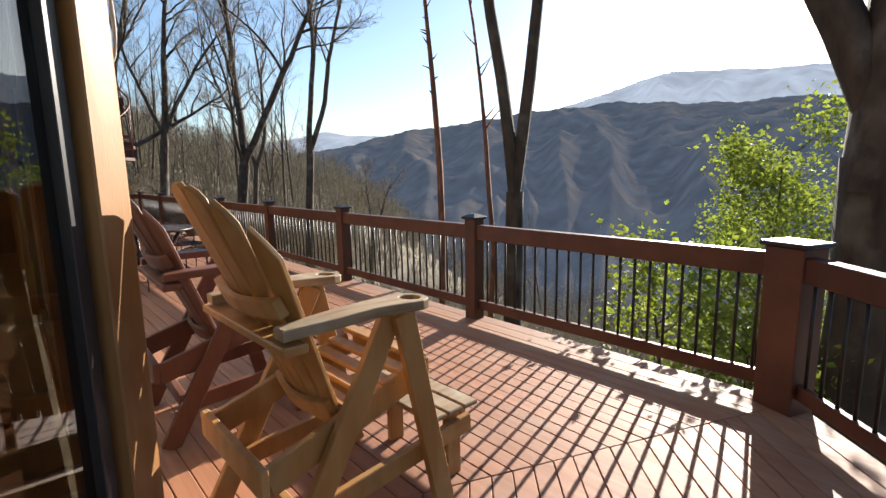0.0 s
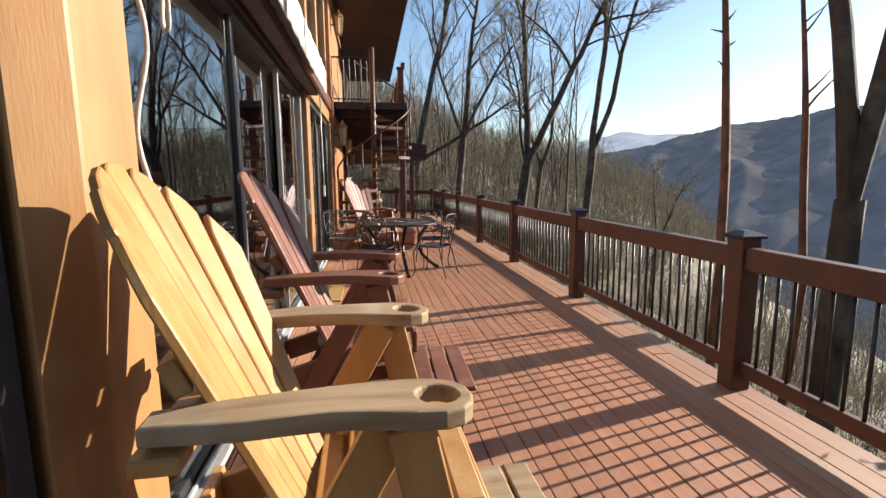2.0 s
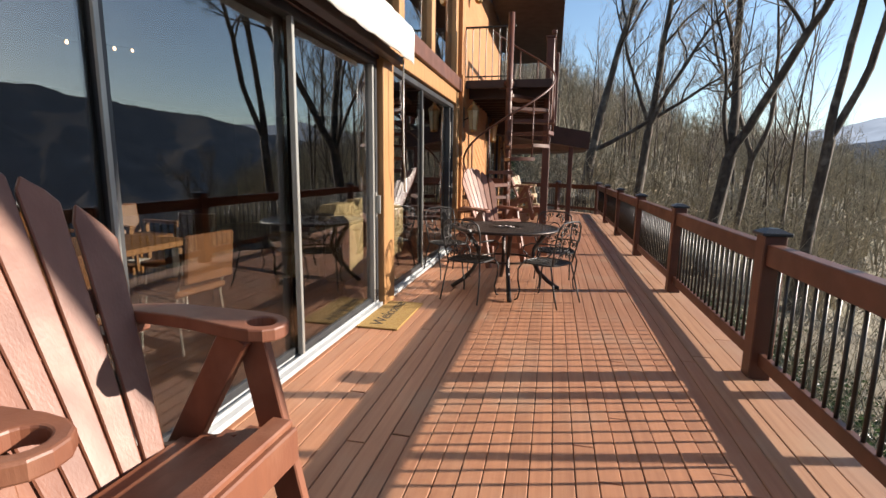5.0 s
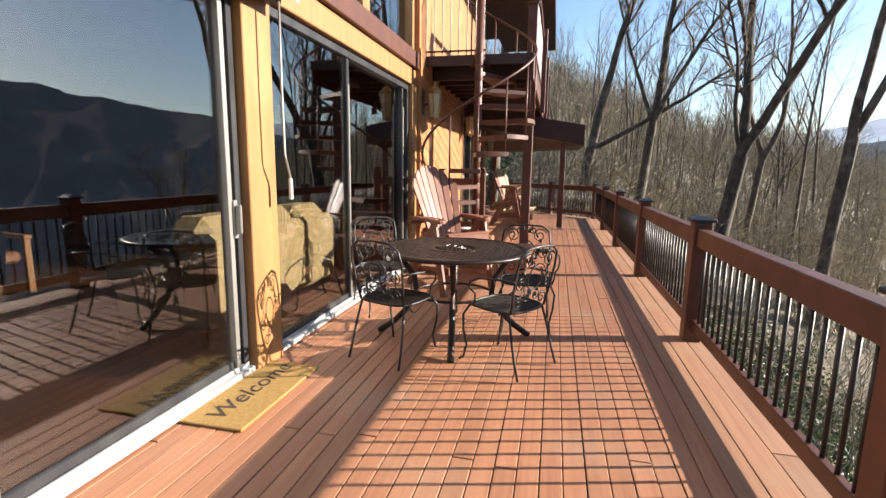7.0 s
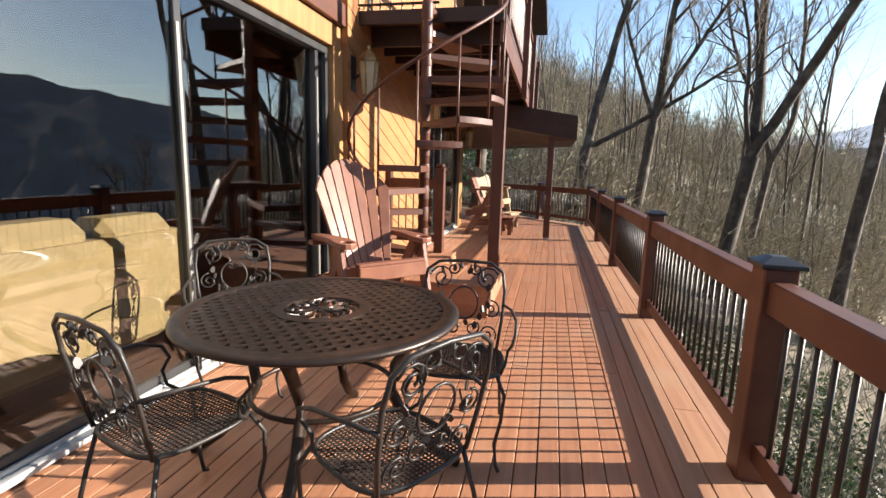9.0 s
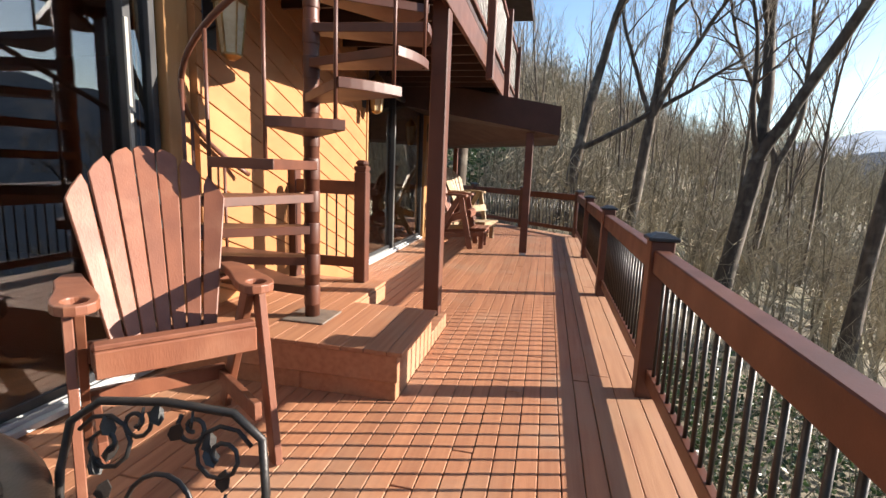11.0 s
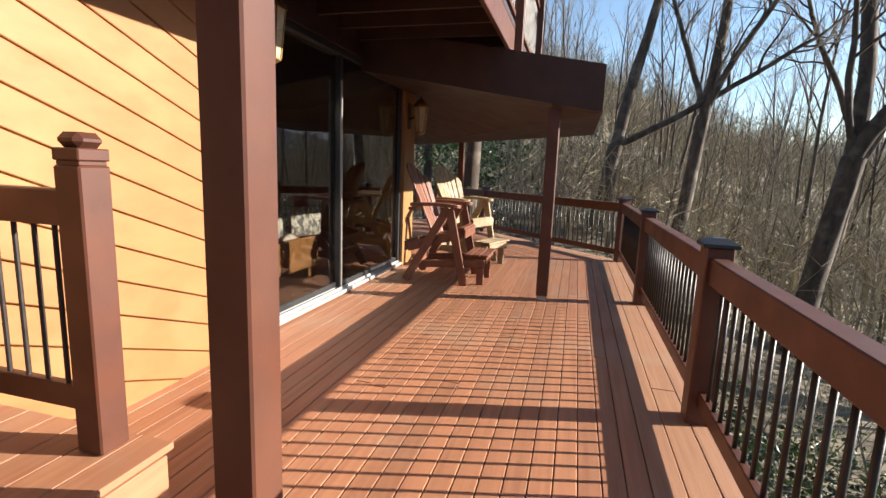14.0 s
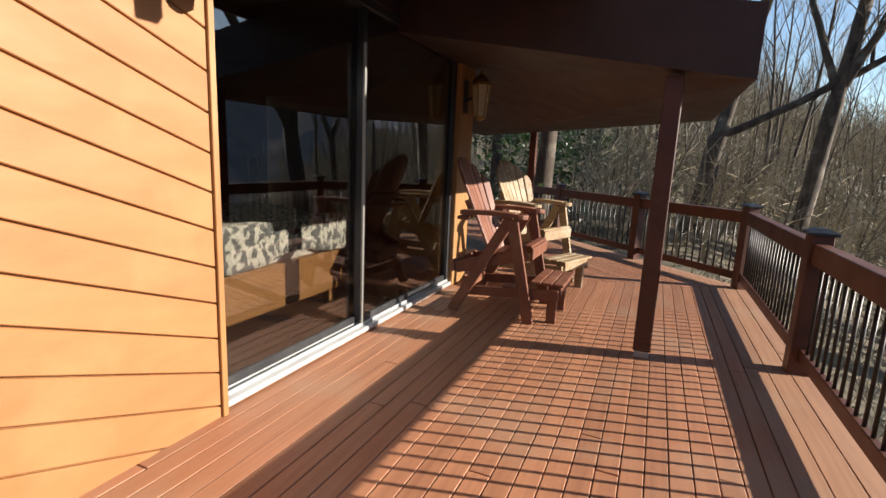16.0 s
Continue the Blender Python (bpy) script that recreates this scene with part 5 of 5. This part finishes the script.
for k in range(3):
    part("back_cushion", box(-0.96 + 0.65 * k, -0.34 + 0.65 * k, -0.30, 0.06, 0.62, 0.97 + 0.02 * (k % 2), 0.09), M_SOFA, sofa, "puffy cushion")
for sx in (-1, 1):
    for sy in (-0.74, 0.06):
        part("foot", box(sx * 1.0 - 0.03, sx * 1.0 + 0.03, sy - 0.03, sy + 0.03, 0.0, 0.138, 0.004), M_OAK, sofa)

dt = thing("dining_table", "long oak dining table inside the room", "table", pose(-1.25, -4.9, 0.016))
part("tabletop", box(-1.2, 1.2, -0.5, 0.5, 0.70, 0.75, 0.008), M_OAK, dt)
for sx in (-1, 1):
    for sy in (-1, 1):
        part("leg", box(sx * 1.05 - 0.04, sx * 1.05 + 0.04, sy * 0.4 - 0.04, sy * 0.4 + 0.04, 0, 0.698, 0.005), M_IRON, dt)


def room_chair(m, label):
    c = thing("dining_chair", label, "chair", m, "dining chairs")
    part("seat", box(-0.23, 0.23, -0.22, 0.22, 0.43, 0.48, 0.015), M_LEATHER, c)
    part("backrest", box(-0.22, 0.22, -0.25, -0.205, 0.56, 0.92, 0.015, pose(0, 0, 0, 6)), M_LEATHER, c)
    for sx in (-1, 1):
        bm = bmesh.new()
        tube(bm, [(sx * 0.21, 0.20, 0.0), (sx * 0.20, 0.18, 0.42), (sx * 0.20, -0.18, 0.42), (sx * 0.21, -0.22, 0.0)], 0.011, 6)
        part("leg", bm, M_ALU, c, "tubular chrome leg")
        bm = bmesh.new()
        tube(bm, [(sx * 0.20, -0.18, 0.42), (sx * 0.20, -0.27, 0.75)], 0.011, 6)
        part("back_stay", bm, M_ALU, c)
    return c


rc = room_chair(pose(-1.95, -4.12, 0.016, 0, 0, 172), "tan leather dining chair with chrome tube legs")
copy_thing(rc, pose(-0.9, -4.15, 0.016, 0, 0, 180))
copy_thing(rc, pose(-1.9, -5.75, 0.016, 0, 0, 0))
copy_thing(rc, pose(-0.7, -5.75, 0.016, 0, 0, 5))
copy_thing(rc, pose(-2.8, -4.9, 0.016, 0, 0, -90))


def armchair(m):
    a = thing("armchair", "wooden armchair with tan leather cushions", "armchair", m, "armchairs in the room")
    part("seat_cushion", box(-0.28, 0.28, -0.26, 0.30, 0.34, 0.46, 0.03), M_LEATHER, a)
    part("back_cushion", box(-0.28, 0.28, -0.36, -0.25, 0.44, 0.90, 0.03, pose(0, -0.02, 0, 8)), M_LEATHER, a)
    for sx in (-1, 1):
        part("arm", box(sx * 0.33 - 0.04, sx * 0.33 + 0.04, -0.36, 0.34, 0.58, 0.62, 0.008), M_OAK, a)
        for sy in (-0.33, 0.29):
            part("leg", box(sx * 0.33 - 0.03, sx * 0.33 + 0.03, sy - 0.03, sy + 0.03, 0.0, 0.579, 0.006), M_OAK, a)
    return a


ar = armchair(pose(-3.1, -6.6, 0.016, 0, 0, 20))
copy_thing(ar, pose(-4.2, -6.7, 0.016, 0, 0, -10))
st = thing("side_table", "small oak side table with a lower shelf of papers", "table", pose(-3.65, -6.2, 0.016))
part("top", box(-0.25, 0.25, -0.22, 0.22, 0.50, 0.53, 0.005), M_OAK, st)
part("shelf", box(-0.23, 0.23, -0.20, 0.20, 0.20, 0.22, 0.004), M_OAK, st)
for sx in (-1, 1):
    for sy in (-1, 1):
        part("leg", box(sx * 0.22 - 0.018, sx * 0.22 + 0.018, sy * 0.19 - 0.018, sy * 0.19 + 0.018, 0, 0.499, 0.003), M_OAK, st)
tagged(finish("magazine", box(-3.75, -3.55, -6.3, -6.12, 0.237, 0.262, 0.003), M_SHEET), "pale magazines lying on the side table shelf", "magazine")
bed = thing("bed", "low wooden bed with a grey and white leaf-patterned quilt", "bed", pose(-11.5, -4.66, 0.016))
bed.scale = (1.0, 1.0, 1.38)
part("bed_frame", box(-0.78, 0.78, -1.05, 1.05, 0.10, 0.36, 0.01), M_OAK, bed)
part("mattress", box(-0.76, 0.76, -1.03, 1.03, 0.361, 0.52, 0.05), M_SHEET, bed)
bm = bmesh.new()
bx(bm, -0.80, 0.80, -1.02, 1.08, 0.40, 0.60, 0.0)
bmesh.ops.subdivide_edges(bm, edges=bm.edges[:], cuts=5, use_grid_fill=True)
for v in bm.verts:
    v.co += Vector((0.012 * math.sin(v.co.y * 11), 0.012 * math.sin(v.co.x * 9), 0.018 * math.sin(v.co.x * 7 + v.co.y * 5)))
    if v.co.z < 0.45:
        v.co.z += 0.05 * math.sin(v.co.x * 6 + v.co.y * 8)
part("quilt", bm, M_QUILT, bed, smooth=True)
for sx in (-1, 1):
    for sy in (-1, 1):
        part("leg", box(sx * 0.7 - 0.04, sx * 0.7 + 0.04, sy * 0.95 - 0.04, sy * 0.95 + 0.04, 0, 0.10, 0.005), M_OAK, bed)
tw = thing("towels", "stack of folded white towels on the bed", "towel", pose(-11.2, -4.3, 0.872))
for k in range(3):
    part("towel", box(-0.2, 0.2, -0.15, 0.15, 0.055 * k, 0.055 * k + 0.053, 0.02), M_SHEET, tw)
for axx, ayy, rz in ((-12.6, -5.2, 40),):
    copy_thing(ar, pose(axx, ayy, 0.016, 0, 0, rz))

# string of small warm bulbs across the ceiling of the room
M_BULB = bpy.data.materials.new("warm_bulb")
M_BULB.use_nodes = True
bb = M_BULB.node_tree.nodes["Principled BSDF"]
bb.inputs["Emission Color"].default_value, bb.inputs["Emission Strength"].default_value = (1.0, 0.62, 0.28, 1), 8.0
sl = thing("string_lights", "string of small warm bulbs under the room ceiling", "lamp", pose(0, 0, 0))
bm = bmesh.new()
line = [(-3.0 + 0.42 * k, -5.4 + 0.25 * math.sin(k * 1.1), 2.50 - 0.14 * math.sin(k * 0.9) ** 2) for k in range(12)]
tube(bm, line, 0.005, 5)
part("cable", bm, M_IRON, sl)
for px_, py_, pz_ in line:
    bm = bmesh.new()
    lathe(bm, [(0.004, 0.0), (0.011, -0.016), (0.010, -0.026), (0.003, -0.032)], 8, Matrix.Translation((px_, py_, pz_ - 0.004)))
    part("bulb", bm, M_BULB, sl, smooth=True)


# ---- deck boards ----
def deck():
    d = thing("deck", "red-brown boarded deck along the house", "deck", kind="structure")
    rng = random.Random(5)
    edges = [0.14]
    ys = [(0.10, -0.04), (-0.045, -0.185), (-0.19, -0.33)]
    y = -0.335
    while y > -3.16:
        ys.append((y, y - 0.099))
        y -= 0.104
    for k in range(3):
        m = run_m(k)
        for r, (ya, yb) in enumerate(ys):
            material = M_DECKPALE if r < 3 else M_DECK
            if k == 1:
                lo_a, lo_b, hi_a, hi_b = BX - 0.414 * ya, BX - 0.414 * yb, AX + 0.414 * ya, AX + 0.414 * yb
            elif k == 0:
                lo_a, lo_b, hi_a, hi_b = -0.414 * ya, -0.414 * yb, 6.0, 6.0
            else:
                lo_a, lo_b, hi_a, hi_b = -6.5, -6.5, 0.414 * ya, 0.414 * yb
            cuts = []
            x = lo_a + rng.uniform(1.2, 4.9)
            while x < hi_a - 0.8:
                cuts.append(x)
                x += 4.88
            st = [(lo_a, lo_b)] + [(c, c) for c in cuts]
            en = [(c - 0.004, c - 0.004) for c in cuts] + [(hi_a, hi_b)]
            for (a0, a1), (b0, b1) in zip(st, en):
                bm = bmesh.new()
                dz = rng.uniform(-0.0015, 0.0015)
                prism(bm, [(a0 + 0.002, ya), (a1 + 0.002, yb), (b1 - 0.002, yb), (b0 - 0.002, ya)], -0.03 + dz, dz, m)
                bmesh.ops.bevel(bm, geom=[e for e in bm.edges if all(v.co.z > -0.01 for v in e.verts)], offset=0.003, segments=1, affect="EDGES")
                part("deck_board", bm, material, d)
    for k in range(3):
        x0, x1 = ((-0.05, 6.0), (BX, AX), (-6.5, 0.05))[k]
        part("rim_joist", box(x0, x1, 0.062, 0.098, -0.28, -0.032, 0.004, run_m(k)), M_RAIL, d)
        part("underlay", box(x0, x1, -3.1, 0.06, -0.2, -0.06, 0, run_m(k)), M_DARK, d)


deck()
